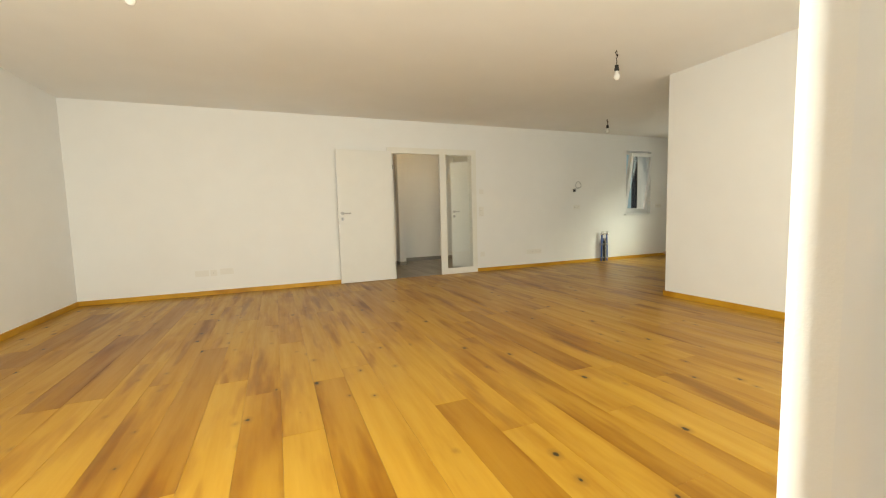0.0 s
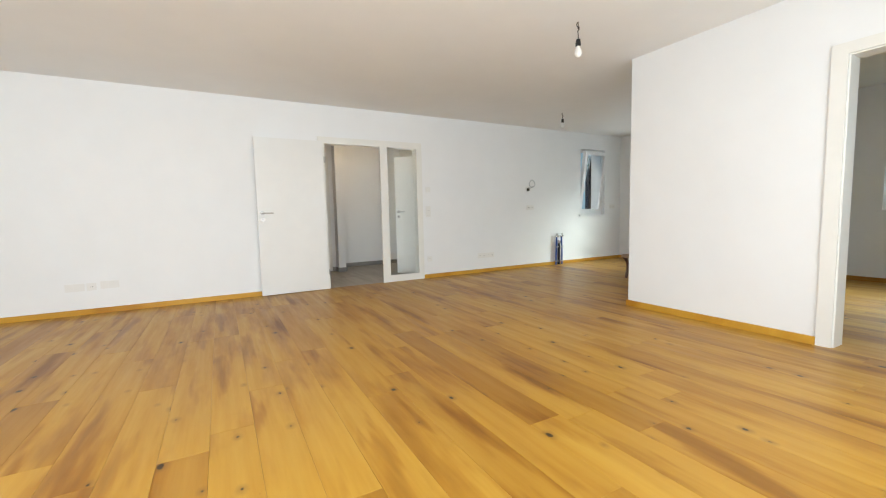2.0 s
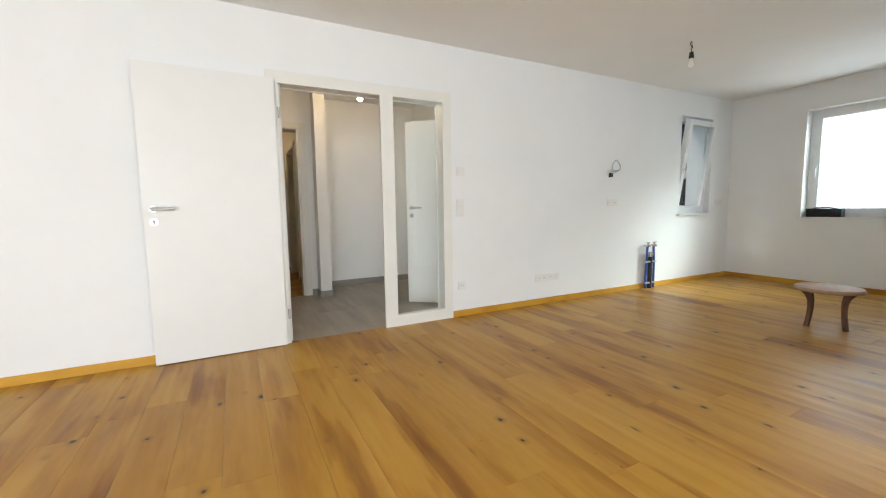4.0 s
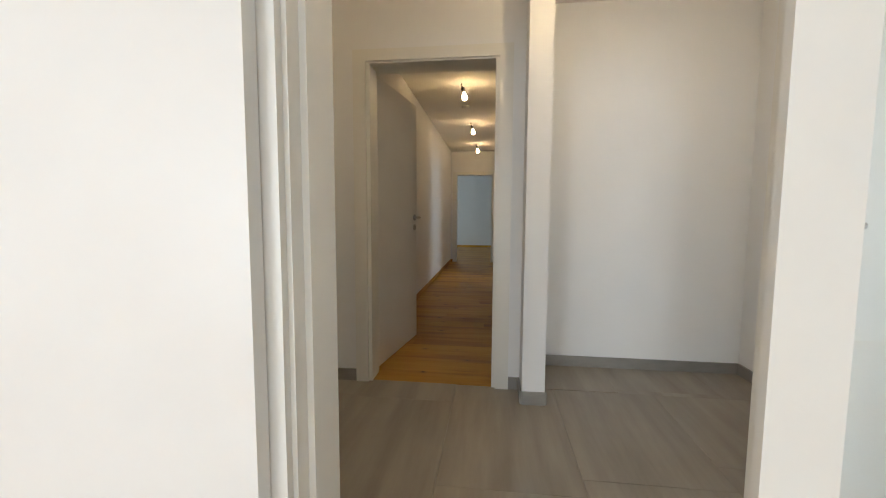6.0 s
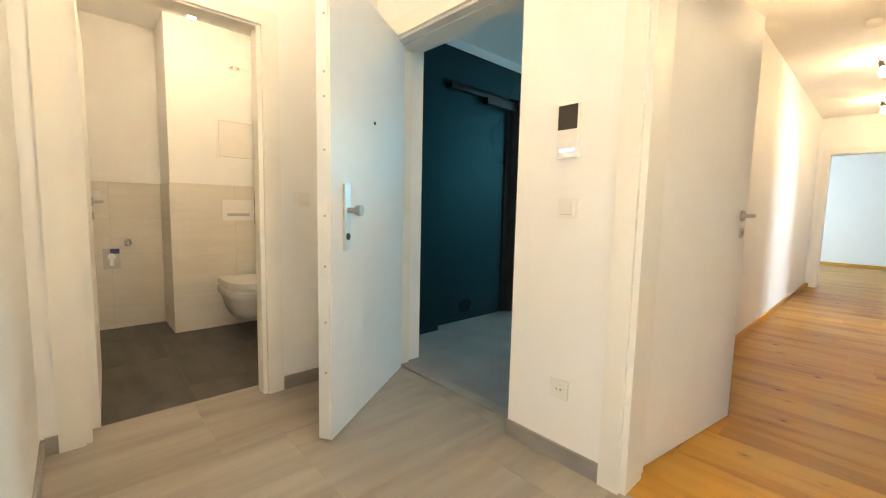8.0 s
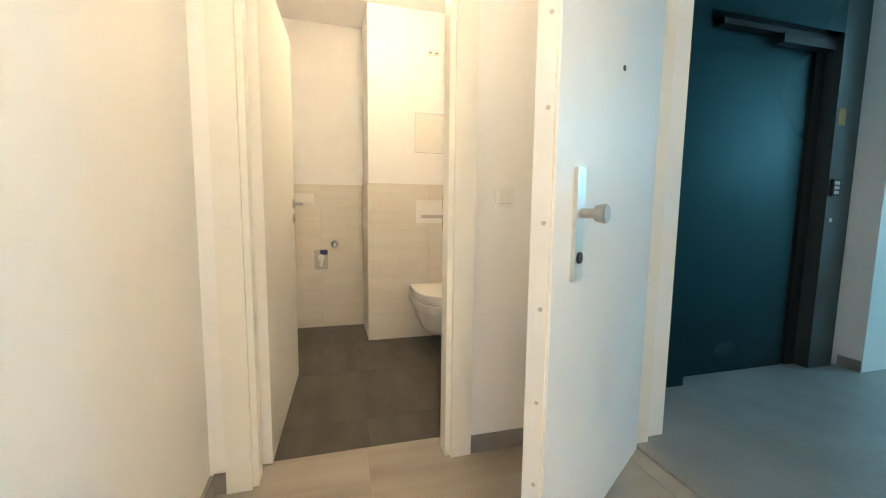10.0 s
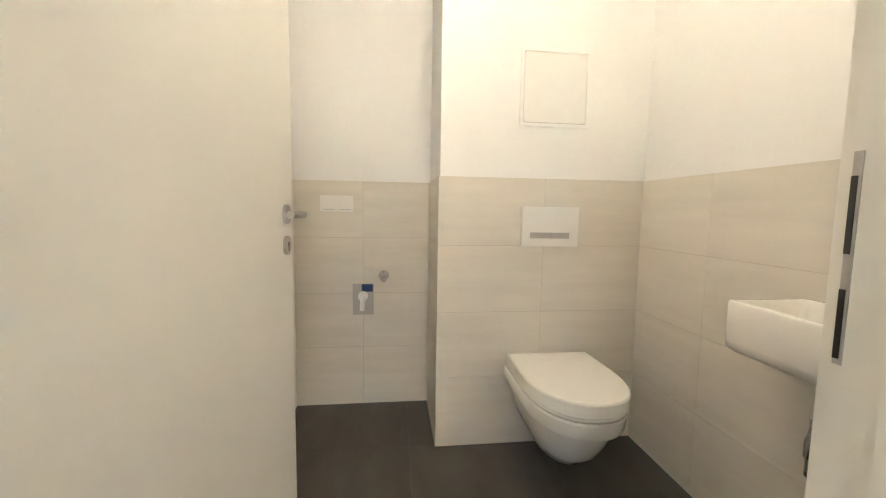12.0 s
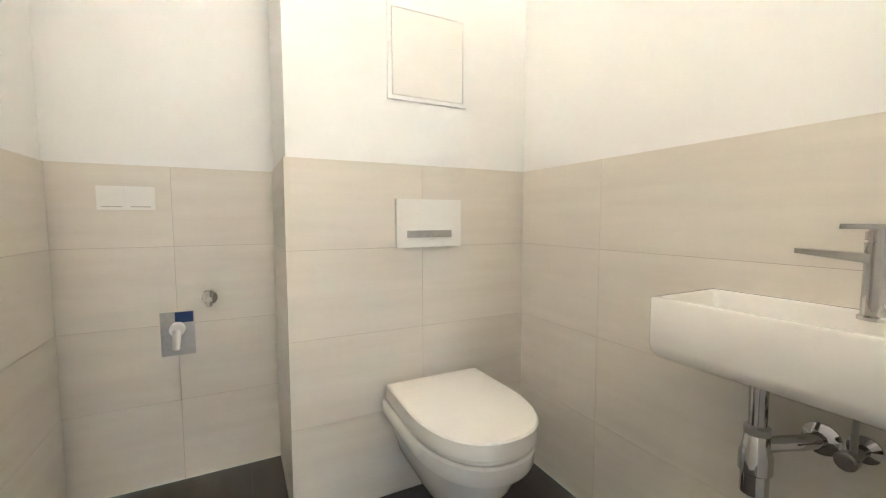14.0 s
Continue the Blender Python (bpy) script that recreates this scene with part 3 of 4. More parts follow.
for z in (0.32, 0.55, 0.80, 1.02, 1.30, 1.52, 1.62, 1.85):
    bm = bmesh.new()
    add_cyl(bm, (L9, -0.028, z), (L9 + 0.003, -0.028, z), 0.0055, n=14)
    part("bolt", bm, STEEL, lf9)


# ---- windows ----
def window(name, m, w, h, label, tilt=0.0, sill=True, depth=0.10, mullion=False):
    """A plastic window. Local x across the opening, y outwards from the wall's inner face, z up from the opening's foot."""
    ob = empty(name, m, label, "window", kind="structure")
    fw = 0.055
    for a in ((0, fw, 0, h), (w - fw, w, 0, h), (fw, w - fw, 0, fw), (fw, w - fw, h - fw, h)):
        block("window_frame", a[0], a[1], depth, depth + 0.07, a[2], a[3], PVC, ob, edge=0.004)
    spans = ((fw, w / 2), (w / 2, w - fw)) if mullion else ((fw, w - fw),)
    for a0, a1 in spans:
        bm = bmesh.new()
        sw, z0, z1 = 0.065, fw - 0.012, h - fw + 0.012
        x0, x1 = a0 - 0.012, a1 + 0.012
        for b in ((x0, x0 + sw, z0, z1), (x1 - sw, x1, z0, z1), (x0 + sw, x1 - sw, z0, z0 + sw), (x0 + sw, x1 - sw, z1 - sw, z1)):
            add_box(bm, b[0], b[1], -0.035, 0.035, b[2] - z0, b[3] - z0)
        bevel(bm, 0.004, 1)
        sash = part("sash", bm, PVC, ob, "white plastic sash tilted inwards" if tilt else "")
        sash.matrix_basis = pose(0, depth + 0.03, z0, tilt)
        pn = block("pane", x0 + sw, x1 - sw, -0.006, 0.006, sw, z1 - z0 - sw, GLASS, sash)
        pn.visible_shadow = False
        bm = bmesh.new()
        add_box(bm, x0 + 0.02, x0 + 0.045, -0.047, -0.035, (z1 - z0) * 0.45 - 0.035, (z1 - z0) * 0.45 + 0.035)
        add_box(bm, x0 + 0.024, x0 + 0.041, -0.075, -0.06, (z1 - z0) * 0.45 - 0.105, (z1 - z0) * 0.45 + 0.01)
        add_box(bm, x0 + 0.026, x0 + 0.039, -0.06, -0.047, (z1 - z0) * 0.45 - 0.008, (z1 - z0) * 0.45 + 0.008)
        bevel(bm, 0.003, 1)
        part("window_handle", bm, PVC, sash)
    if sill:
        block("window_sill", -0.04, w + 0.04, -0.03, depth, -0.022, 0.0, PVC, ob, edge=0.004)
    return ob


window("window_1", pose(4.95, 0, 0.93), 0.69, 1.28, "narrow white kitchen window tilted open inwards", 8.0, True, 0.08)
window("window_2", pose(6.12, -0.86, 0.87, 0, 0, -90), 1.24, 1.33, "white framed kitchen window facing a pale blue wall", 0, True, 0.14)
window("window_3", pose(6.12, -3.87, 0.93, 0, 0, -90), 1.23, 1.27, "white framed window of the side room", 0, True, 0.14)
window("window_4", pose(-3.0, 10.2, 0.6, 0, 0, 90), 1.6, 1.6, "white framed window of the far room", 0, True, 0.05)

# frame of the balcony opening, its wings open outwards
bf = empty("window_5", pose(-3.4, -6.0, 0), "white plastic frame of the open balcony door", "window", kind="structure")
for a in ((0.0, 0.07, 0, 2.32), (2.13, 2.22, 0, 2.32)):
    block("window_frame", a[0], a[1], -0.17, -0.09, a[2], a[3], PVC, bf, edge=0.006)
block("window_frame", 0.07, 2.13, -0.17, -0.09, 2.25, 2.32, PVC, bf, edge=0.006)
block("glazing_bead", 2.112, 2.13, -0.145, -0.115, 0.02, 2.25, PVC, bf, edge=0.004)
block("shutter_rail", 2.14, 2.20, -0.34, -0.171, 0, 2.32, PVC, bf, "white shutter guide rail", edge=0.005)
bm = bmesh.new()
for a in ((0, 0.08, 0, 2.2), (0.92, 1.0, 0, 2.2), (0.08, 0.92, 0, 0.08), (0.08, 0.92, 2.12, 2.2)):
    add_box(bm, a[0], a[1], -0.035, 0.035, a[2], a[3])
bevel(bm, 0.005, 1)
sash = part("sash", bm, PVC, bf)
sash.matrix_basis = pose(0.07, -0.14, 0.03)
pn = block("pane", 0.08, 0.92, -0.008, 0.008, 0.08, 2.12, GLASS, sash)
pn.visible_shadow = False

window("window_6", pose(-0.4, -6.0, 0.004, 0, 0, 0) @ Matrix.Diagonal((1, -1, 1, 1)), 2.3, 2.316, "wide white balcony window", 0, False, 0.10, True)

# outside
nb = empty("neighbour_building", pose(13.0, -9, -3.4), "pale blue rendered neighbouring house with a flat roof", "building")
block("wall", 0, 8, -8, 26, 0, 8.2, BLUEWALL, nb)
block("roof", -0.3, 8.3, -8.3, 26.3, 8.2, 8.5, CONCRETE, nb)
for i in range(5):
    w = block("window", -0.03, 0.05, -6 + i * 6.5, -4.4 + i * 6.5, 1.0, 2.5, PVC, nb)
    block("pane", -0.04, -0.031, -5.9 + i * 6.5, -4.5 + i * 6.5, 1.1, 2.4, BLACK, w)
cl = empty("cladding_screen", pose(5.60, 0.42, 0.0), "dark blue-grey ribbed metal screen outside the kitchen window", "screen")
block("panel", 0.0, 1.9, 0.0, 0.05, -3.4, 3.0, CLAD, cl)
for i in range(13):
    block("rib", i * 0.145, i * 0.145 + 0.05, -0.04, -0.001, -3.4, 3.0, CLAD, cl, edge=0.006)


# ---- electrical fittings ----
def plate(name, m, label, n=1, kind="switch", group=""):
    """A square cover plate on a wall. Local x across, y out of the wall."""
    ob = empty(name, m, label, "socket" if kind != "switch" else "switch", group)
    s = 0.041
    block("cover_plate", -s, -s + 2 * s * n, 0.0, 0.009, -s, s, PLASTIC, ob, edge=0.003)
    for i in range(n):
        cx = i * 2 * s
        if kind == "switch":
            block("rocker", cx - 0.028, cx + 0.028, 0.009, 0.013, -0.028, 0.028, PLASTIC, ob, edge=0.002)
            block("groove", cx - 0.024, cx + 0.024, 0.013, 0.0134, -0.0245, -0.0225, STEEL, ob)
        elif kind == "socket":
            bm = bmesh.new()
            add_lathe(bm, [(0.0215, 0.0), (0.0215, 0.0025), (0.0195, 0.0025), (0.0185, 0.001), (0.001, 0.0008)], Matrix.Translation((cx, 0.009, 0)) @ pose(0, 0, 0, -90))
            soc = part("socket_well", bm, PLASTIC, ob)
            for dx in (-0.0095, 0.0095):
                bm = bmesh.new()
                add_cyl(bm, (cx + dx, 0.0095, 0), (cx + dx, 0.0108, 0), 0.0032, n=10)
                part("pin_hole", bm, BLACK, soc)
        else:
            block("blank_cover", cx - 0.03, cx + 0.03, 0.009, 0.012, -0.03, 0.03, PLASTIC, ob, edge=0.002)
    return ob


def on_main(x, z):
    return pose(x, 0, z, 0, 0, 180)


plate("wall_socket", on_main(-2.66, 0.30), "white double blank cover low on the wall", 2, "blank")
plate("wall_socket", on_main(-2.56, 0.30), "white socket with dark pin holes low on the wall", 1, "socket")
plate("wall_socket", on_main(-2.36, 0.31), "white double blank cover plate low on the wall", 2, "blank")
plate("wall_socket", on_main(2.80, 0.285), "row of four white sockets near the floor", 4, "socket")
plate("thermostat", on_main(1.592, 1.39), "small white room thermostat beside the door", 1, "blank")
plate("light_switch", on_main(1.588, 1.09), "white light switch beside the door", 1, "switch")
plate("light_switch", on_main(1.588, 1.008), "white light switch below another switch", 1, "switch")
plate("wall_socket", on_main(1.597, 0.30), "white socket beside the glazed door", 1, "socket")
plate("wall_socket", on_main(3.71, 1.086), "white double socket above the worktop height", 2, "socket")
plate("wall_socket", on_main(5.90, 1.08), "white double socket beside the kitchen window", 2, "socket")
plate("light_switch", pose(-0.685, 1.80, 1.074, 0, 0, 180), "white light switch under the intercom", 1, "switch")
plate("wall_socket", pose(-0.681, 1.80, 0.317, 0, 0, 180), "white socket near the hall floor", 1, "socket")
plate("light_switch", pose(-2.09, 1.302, 1.096, 0, 0, -90), "white light switch beside the toilet door", 1, "switch")
plate("light_switch", pose(-0.585, 3.3, 1.08, 0, 0, -90), "white light switch on the corridor wall", 1, "switch")
plate("light_switch", pose(0.69, 1.92, 1.08, 0, 0, -90), "white switch on the edge of the partition", 1, "switch")

ic = empty("intercom", pose(-0.695, 1.80, 1.40, 0, 0, 180), "white door intercom with black screen and blue light", "intercom")
block("housing", -0.047, 0.047, 0, 0.018, -0.125, 0.085, PLASTIC, ic, edge=0.004)
block("screen", -0.042, 0.042, 0.018, 0.0195, -0.015, 0.08, BLACK, ic, "glossy black screen")
block("button_strip", -0.03, 0.03, 0.018, 0.0194, -0.102, -0.090, DISPLAY, ic, "glowing blue strip")

cb = empty("cable_outlet", pose(3.60, 0, 1.43, 0, 0, 180), "coiled grey cable hanging from a wall box", "cable")
bm = bmesh.new()
add_lathe(bm, [(0.038, 0.0), (0.038, 0.006), (0.034, 0.008)], pose(0, 0, 0, -90))
part("cover", bm, PLASTIC, cb)
loop = [(-0.0 - 0.09 + 0.065 * math.cos(a), 0.03 + 0.01 * math.sin(a * 2), 0.085 + 0.065 * math.sin(a)) for a in [math.pi * (1.25 + 2.2 * i / 16) for i in range(17)]]
wire("cable", [(0, 0.005, 0), (0.0, 0.03, 0.01), (-0.02, 0.03, 0.02)] + loop + [(0.0, 0.04, -0.01)], 0.0055, plain("grey_cable", (0.45, 0.46, 0.47), 0.5), cb)
block("terminal", -0.002, 0.03, 0.025, 0.06, -0.05, -0.002, BLACK, cb, "black terminal block", edge=0.004)


# ---- kitchen pipes ----
kp = empty("kitchen_pipes", pose(4.33, 0, 0), "blue water hoses and valves rising from the kitchen floor", "pipes")
for dx in (-0.075, 0.075):
    wire("hose", [(dx, -0.05, 0.0), (dx, -0.05, 0.2), (dx * 0.9, -0.055, 0.38), (dx * 0.8, -0.05, 0.53)], 0.015, HOSE, kp, "blue insulated water pipe")
bm = bmesh.new()
add_cyl(bm, (0, -0.05, 0), (0, -0.05, 0.42), 0.027)
part("waste_pipe", bm, BLACK, kp, "black waste pipe")
bm = bmesh.new()
add_cyl(bm, (0, -0.05, 0.40), (0, -0.05, 0.46), 0.034)
bevel(bm, 0.006, 2)
part("collar", bm, CHROME, kp)
for z in (0.06, 0.33):
    block("clamp", -0.10, 0.10, -0.07, -0.03, z, z + 0.018, STEEL, kp, edge=0.003)
for dx in (-0.06, 0.06):
    bm = bmesh.new()
    add_cyl(bm, (dx, 0.0, 0.54), (dx, -0.09, 0.54), 0.012)
    add_cyl(bm, (dx - 0.035, -0.06, 0.54), (dx + 0.04, -0.06, 0.54), 0.014)
    add_cyl(bm, (dx, -0.06, 0.52), (dx, -0.06, 0.58), 0.012)
    add_box(bm, dx - 0.03, dx + 0.03, -0.068, -0.052, 0.578, 0.588)
    bevel(bm, 0.003, 1)
    part("valve", bm, CHROME, kp, "chrome corner valve")


# ---- pendant bulbs ----
def pendant(m, drop, lit, label, lean=0.0, glowing=None):
    """A bare bulb on its wire. The local origin lies on the ceiling."""
    ob = empty("pendant_bulb", m, label, "lamp", "bare bulbs on wires")
    wire("hook", [(0, 0, 0), (0, 0, -0.03), (0.012, 0, -0.04), (0.012, 0, -0.055), (0, 0, -0.055), (-0.008, 0, -0.045)], 0.0025, COPPER, ob)
    e = lean * drop
    wire("wire", [(0, 0, 0), (-0.02, 0.01, -0.02), (0.018, 0, -0.05), (-0.012, 0.0, -0.075), (e * 0.4, 0, -drop * 0.6), (e, 0, -drop)], 0.0035, BLACK if not lit else COPPER, ob)
    q = Matrix.Translation((e, 0, -drop)) @ pose(0, 0, 0, 0, math.degrees(-lean) * 0.6)
    bm = bmesh.new()
    add_lathe(bm, [(0.006, 0.0), (0.017, -0.006), (0.0185, -0.03), (0.021, -0.034), (0.021, -0.055), (0.014, -0.058)][::-1], q)
    part("lamp_holder", bm, BLACK, ob, "black lamp holder")
    bm = bmesh.new()
    prof = [(0.013, -0.058), (0.0155, -0.070), (0.024, -0.088), (0.030, -0.107), (0.029, -0.124), (0.021, -0.138), (0.010, -0.145), (0.001, -0.1465)]
    add_lathe(bm, prof[::-1], q)
    part("bulb", bm, (glowing or BULB_ON) if lit else BULB_OFF, ob, "glowing warm bulb" if lit else "unlit opal bulb")
    return ob


pendant(pose(1.325, -3.275, H), 0.13, False, "unlit white bulb on a twisted black wire")
pendant(pose(-2.44, -3.37, H), 0.11, False, "unlit white bulb on a twisted wire above the boards")
pendant(pose(3.433, -1.021, H), 0.09, False, "unlit white bulb on a short black wire")
pendant(pose(0.95, 1.03, H), 0.155, True, "lit warm bulb hanging in the hall")
for y in (3.85, 5.75, 7.65):
    pendant(pose(0.02, y, H), 0.04, True, "lit warm bulb hanging in the corridor", 0.3, BULB_LOW)
pendant(pose(-1.2, 0.8, H), 0.10, True, "lit warm bulb hanging near the entrance", 0.0, BULB_SOFT)
pendant(pose(-2.95, 0.945, H), 0.12, True, "lit warm bulb under the toilet ceiling", 0.0, BULB_SOFT)
bm = bmesh.new()
add_lathe(bm, [(0.05, 0.0), (0.055, -0.012), (0.05, -0.035), (0.036, -0.042)][::-1], pose(0.0, 4.75, H))
tagged(part("smoke_detector", bm, PLASTIC), "round white smoke detector on the corridor ceiling", "smoke detector")


# ---- landing outside ----
lift = empty("lift_door", pose(-2.42, 2.62, 0), "dark blue-green steel lift door in a deep frame", "lift")
block("door_panel", -0.10, -0.07, -0.1, 0.955, 0, 2.16, DARKSTEEL, lift, edge=0.004)
block("door_panel", -0.14, -0.11, 0.94, 1.115, 0, 2.16, DARKSTEEL, lift)
block("frame", -0.06, 0.03, -0.29, 0.02, 0, 2.42, DARKSTEEL, lift, edge=0.006)
block("frame", -0.06, 0.03, 1.07, 1.29, 0, 2.42, LIFTFRAME, lift, "dull grey steel post", edge=0.006)
block("frame", -0.06, 0.03, 0.02, 1.07, 2.15, 2.42, DARKSTEEL, lift, edge=0.006)
# shade in the recess round the panel, put in as solid black blocks
block("shadow_gap", -0.068, -0.02, 0.17, 1.07, 2.115, 2.149, BLACK, lift, "black strip standing in for shade along the head")
block("shadow_gap", -0.109, -0.061, 0.985, 1.118, 0, 2.114, BLACK, lift, "black filler standing in for the shaded recess beside the panel")
block("closer_rail", -0.066, -0.005, 0.62, 1.069, 2.06, 2.114, BLACK, lift, "black closer rail", edge=0.004)
block("call_panel", 0.03, 0.05, 1.085, 1.15, 1.15, 1.26, BLACK, lift, "black keypad", edge=0.004)
for row in range(3):
    for col in range(2):
        block("key", 0.05, 0.053, 1.097 + col * 0.024, 1.113 + col * 0.024, 1.165 + row * 0.03, 1.185 + row * 0.03, STEEL, lift)
block("button", 0.03, 0.036, 1.105, 1.13, 0.985, 1.01, STEEL, lift, "steel call button", edge=0.003)
block("display", 0.03, 0.034, 1.09, 1.15, 1.60, 1.70, AMBER, lift, "small amber floor display", edge=0.002)


# ---- toilet room ----
def outline(front, back, half, n=28, square=0.55):
    """Half-round front, straight sides: points round a seat, local x towards the front."""
    pts = []
    straight = back + (front - back) * (1 - square)
    for i in range(n + 1):
        a = -math.pi / 2 + math.pi * i / n
        c, s = math.cos(a), math.sin(a)
        pts.append((straight + (front - straight) * abs(c) ** 0.85, half * math.copysign(abs(s) ** 0.85, s)))
    return [(back, -half * 0.97)] + pts + [(back, half * 0.97)]


def loft(bm, rings):
    made = [[bm.verts.new(p) for p in ring] for ring in rings]
    k = len(made[0])
    for p, q in zip(made, made[1:]):
        for i in range(k):
            bm.faces.new((p[i], p[(i + 1) % k], q[(i + 1) % k], q[i]))
    bm.faces.new(list(reversed(made[0])))
    bm.faces.new(made[-1])


def at_height(z, front, back, half, square=0.55):
    return [(x, y, z) for x, y in outline(front, back, half, square=square)]


wc = empty("toilet", pose(-3.657, 1.385, 0), "white wall-hung toilet with its lid closed", "toilet")
bm = bmesh.new()
loft(bm, [at_height(0.110, 0.33, 0.0, 0.078), at_height(0.118, 0.36, 0.0, 0.096), at_height(0.17, 0.42, 0.0, 0.122), at_height(0.23, 0.462, 0.0, 0.141),
          at_height(0.285, 0.490, 0.0, 0.153), at_height(0.304, 0.500, 0.0, 0.158), at_height(0.308, 0.524, 0.0, 0.179), at_height(0.32, 0.531, 0.0, 0.184),
          at_height(0.366, 0.538, 0.0, 0.187), at_height(0.373, 0.534, 0.0, 0.183)])
part("bowl", bm, CERAMIC, wc, "glossy white ceramic bowl")
bm = bmesh.new()
loft(bm, [at_height(0.376, 0.528, 0.06, 0.176), at_height(0.379, 0.532, 0.057, 0.179), at_height(0.388, 0.532, 0.057, 0.179), at_height(0.390, 0.529, 0.06, 0.176)])
part("seat", bm, SEAT, wc)
bm = bmesh.new()
loft(bm, [at_height(0.392, 0.536, 0.05, 0.184), at_height(0.396, 0.542, 0.045, 0.189), at_height(0.440, 0.542, 0.045, 0.189), at_height(0.446, 0.537, 0.05, 0.184),
          at_height(0.448, 0.52, 0.065, 0.168)])
part("lid", bm, SEAT, wc, "flat white closed lid")
for dy in (-0.08, 0.08):
    bm = bmesh.new()
    add_cyl(bm, (0.035, dy, 0.37), (0.035, dy, 0.425), 0.014)
    part("hinge", bm, CHROME, wc)

fp = empty("flush_plate", pose(-3.657, 1.39, 1.012), "white flush plate with a chrome button bar", "flush plate")
block("plate", 0.0, 0.014, -0.131, 0.131, -0.088, 0.088, PLASTIC, fp, edge=0.004)
block("button", 0.0142, 0.019, -0.092, 0.004, -0.052, -0.026, STEEL, fp, "chrome flush button", edge=0.002)
block("button", 0.0142, 0.019, 0.006, 0.088, -0.052, -0.026, STEEL, fp, "chrome flush button", edge=0.002)

ah = empty("access_hatch", pose(-3.665, 1.395, 1.615), "flush white inspection hatch above the toilet", "hatch")
for a in ((-0.158, -0.143, -0.165, 0.165), (0.143, 0.158, -0.165, 0.165), (-0.143, 0.143, -0.165, -0.150), (-0.143, 0.143, 0.150, 0.165)):
    block("frame", 0.0, 0.008, *a, WALL, ah, edge=0.002)
block("gap", 0.0, 0.0015, -0.1432, 0.1432, -0.1502, 0.1502, DGROUT, ah, "dark gap round the panel")
block("panel", 0.0016, 0.007, -0.1405, 0.1405, -0.1475, 0.1475, PLASTIC, ah, edge=0.0015)

wl = empty("wall_lamp_outlet", pose(-3.665, 1.395, 2.21), "white wire terminals awaiting a wall lamp", "lamp outlet")
for dy in (-0.03, 0.02):
    block("terminal", 0.0, 0.02, dy - 0.016, dy + 0.016, -0.012, 0.012, PLASTIC, wl, edge=0.004)
for dy in (-0.03, 0.02):
    block("pin", 0.0201, 0.024, dy - 0.007, dy + 0.007, -0.004, 0.004, BLACK, wl)
wire("wire", [(0.01, -0.04, 0.0), (0.03, -0.02, 0.02), (0.02, 0.06, 0.005), (0.01, 0.12, -0.01)], 0.003, PLASTIC, wl)

bp = empty("blank_plate", pose(-4.112, 0.40, 1.105), "white double switch plate on beige tiles", "switch")
block("plate", 0.0, 0.010, -0.085, 0.085, -0.042, 0.042, PLASTIC, bp, edge=0.003)
for dy in (-0.042, 0.042):
    block("rocker", 0.010, 0.014, dy - 0.036, dy + 0.036, -0.034, 0.034, PLASTIC, bp, edge=0.002)
    block("groove", 0.0141, 0.0146, dy - 0.03, dy + 0.03, -0.033, -0.0295, STEEL, bp)

av = empty("angle_valve", pose(-4.112, 0.645, 0.72), "chrome angle valve on beige tiles", "valve")
bm = bmesh.new()
add_lathe(bm, [(0.028, 0), (0.028, 0.004), (0.018, 0.010), (0.010, 0.012), (0.010, 0.05)], pose(0, 0, 0, 0, 90))
part("rose", bm, CHROME, av)
bm = bmesh.new()
add_cyl(bm, (0.038, 0, -0.03), (0.038, 0, 0.022), 0.011)
add_cyl(bm, (0.038, 0, 0.022), (0.038, 0, 0.034), 0.017)
bevel(bm, 0.003, 2)
part("body", bm, CHROME, av)

ws = empty("washer_outlet", pose(-4.112, 0.535, 0.59), "steel recessed washing machine outlet with white spout", "outlet")
block("plate", 0.0, 0.005, -0.056, 0.056, -0.085, 0.085, STEEL, ws, "square polished steel plate", edge=0.002)
block("sticker", 0.0052, 0.0064, -0.008, 0.052, 0.042, 0.083, BLUE, ws, "dark blue sticker")
bm = bmesh.new()
add_cyl(bm, (0.005, 0, 0.02), (0.035, 0, 0.02), 0.026)
add_cyl(bm, (0.03, 0, 0.02), (0.04, -0.004, -0.055), 0.015, 0.012)
bevel(bm, 0.003, 2)
part("spout", bm, PLASTIC, ws, "white plastic spout")

# washbasin and its fittings
bs = empty("washbasin", pose(-2.887, 1.832, 0.713), "small white rectangular wall-hung washbasin", "washbasin")
W, D, Z = 0.52, 0.245, 0.137
bm = bmesh.new()


def rect(x0, x1, y0, y1, z, r, n=5):
    pts = []
    for cx, cy, a0 in ((x1 - r, y1 - r, 0), (x0 + r, y1 - r, 90), (x0 + r, y0 + r, 180), (x1 - r, y0 + r, 270)):
        for i in range(n + 1):
            a = radians(a0 + 90 * i / n)
            pts.append((cx + r * math.cos(a), cy + r * math.sin(a), z))
    return pts


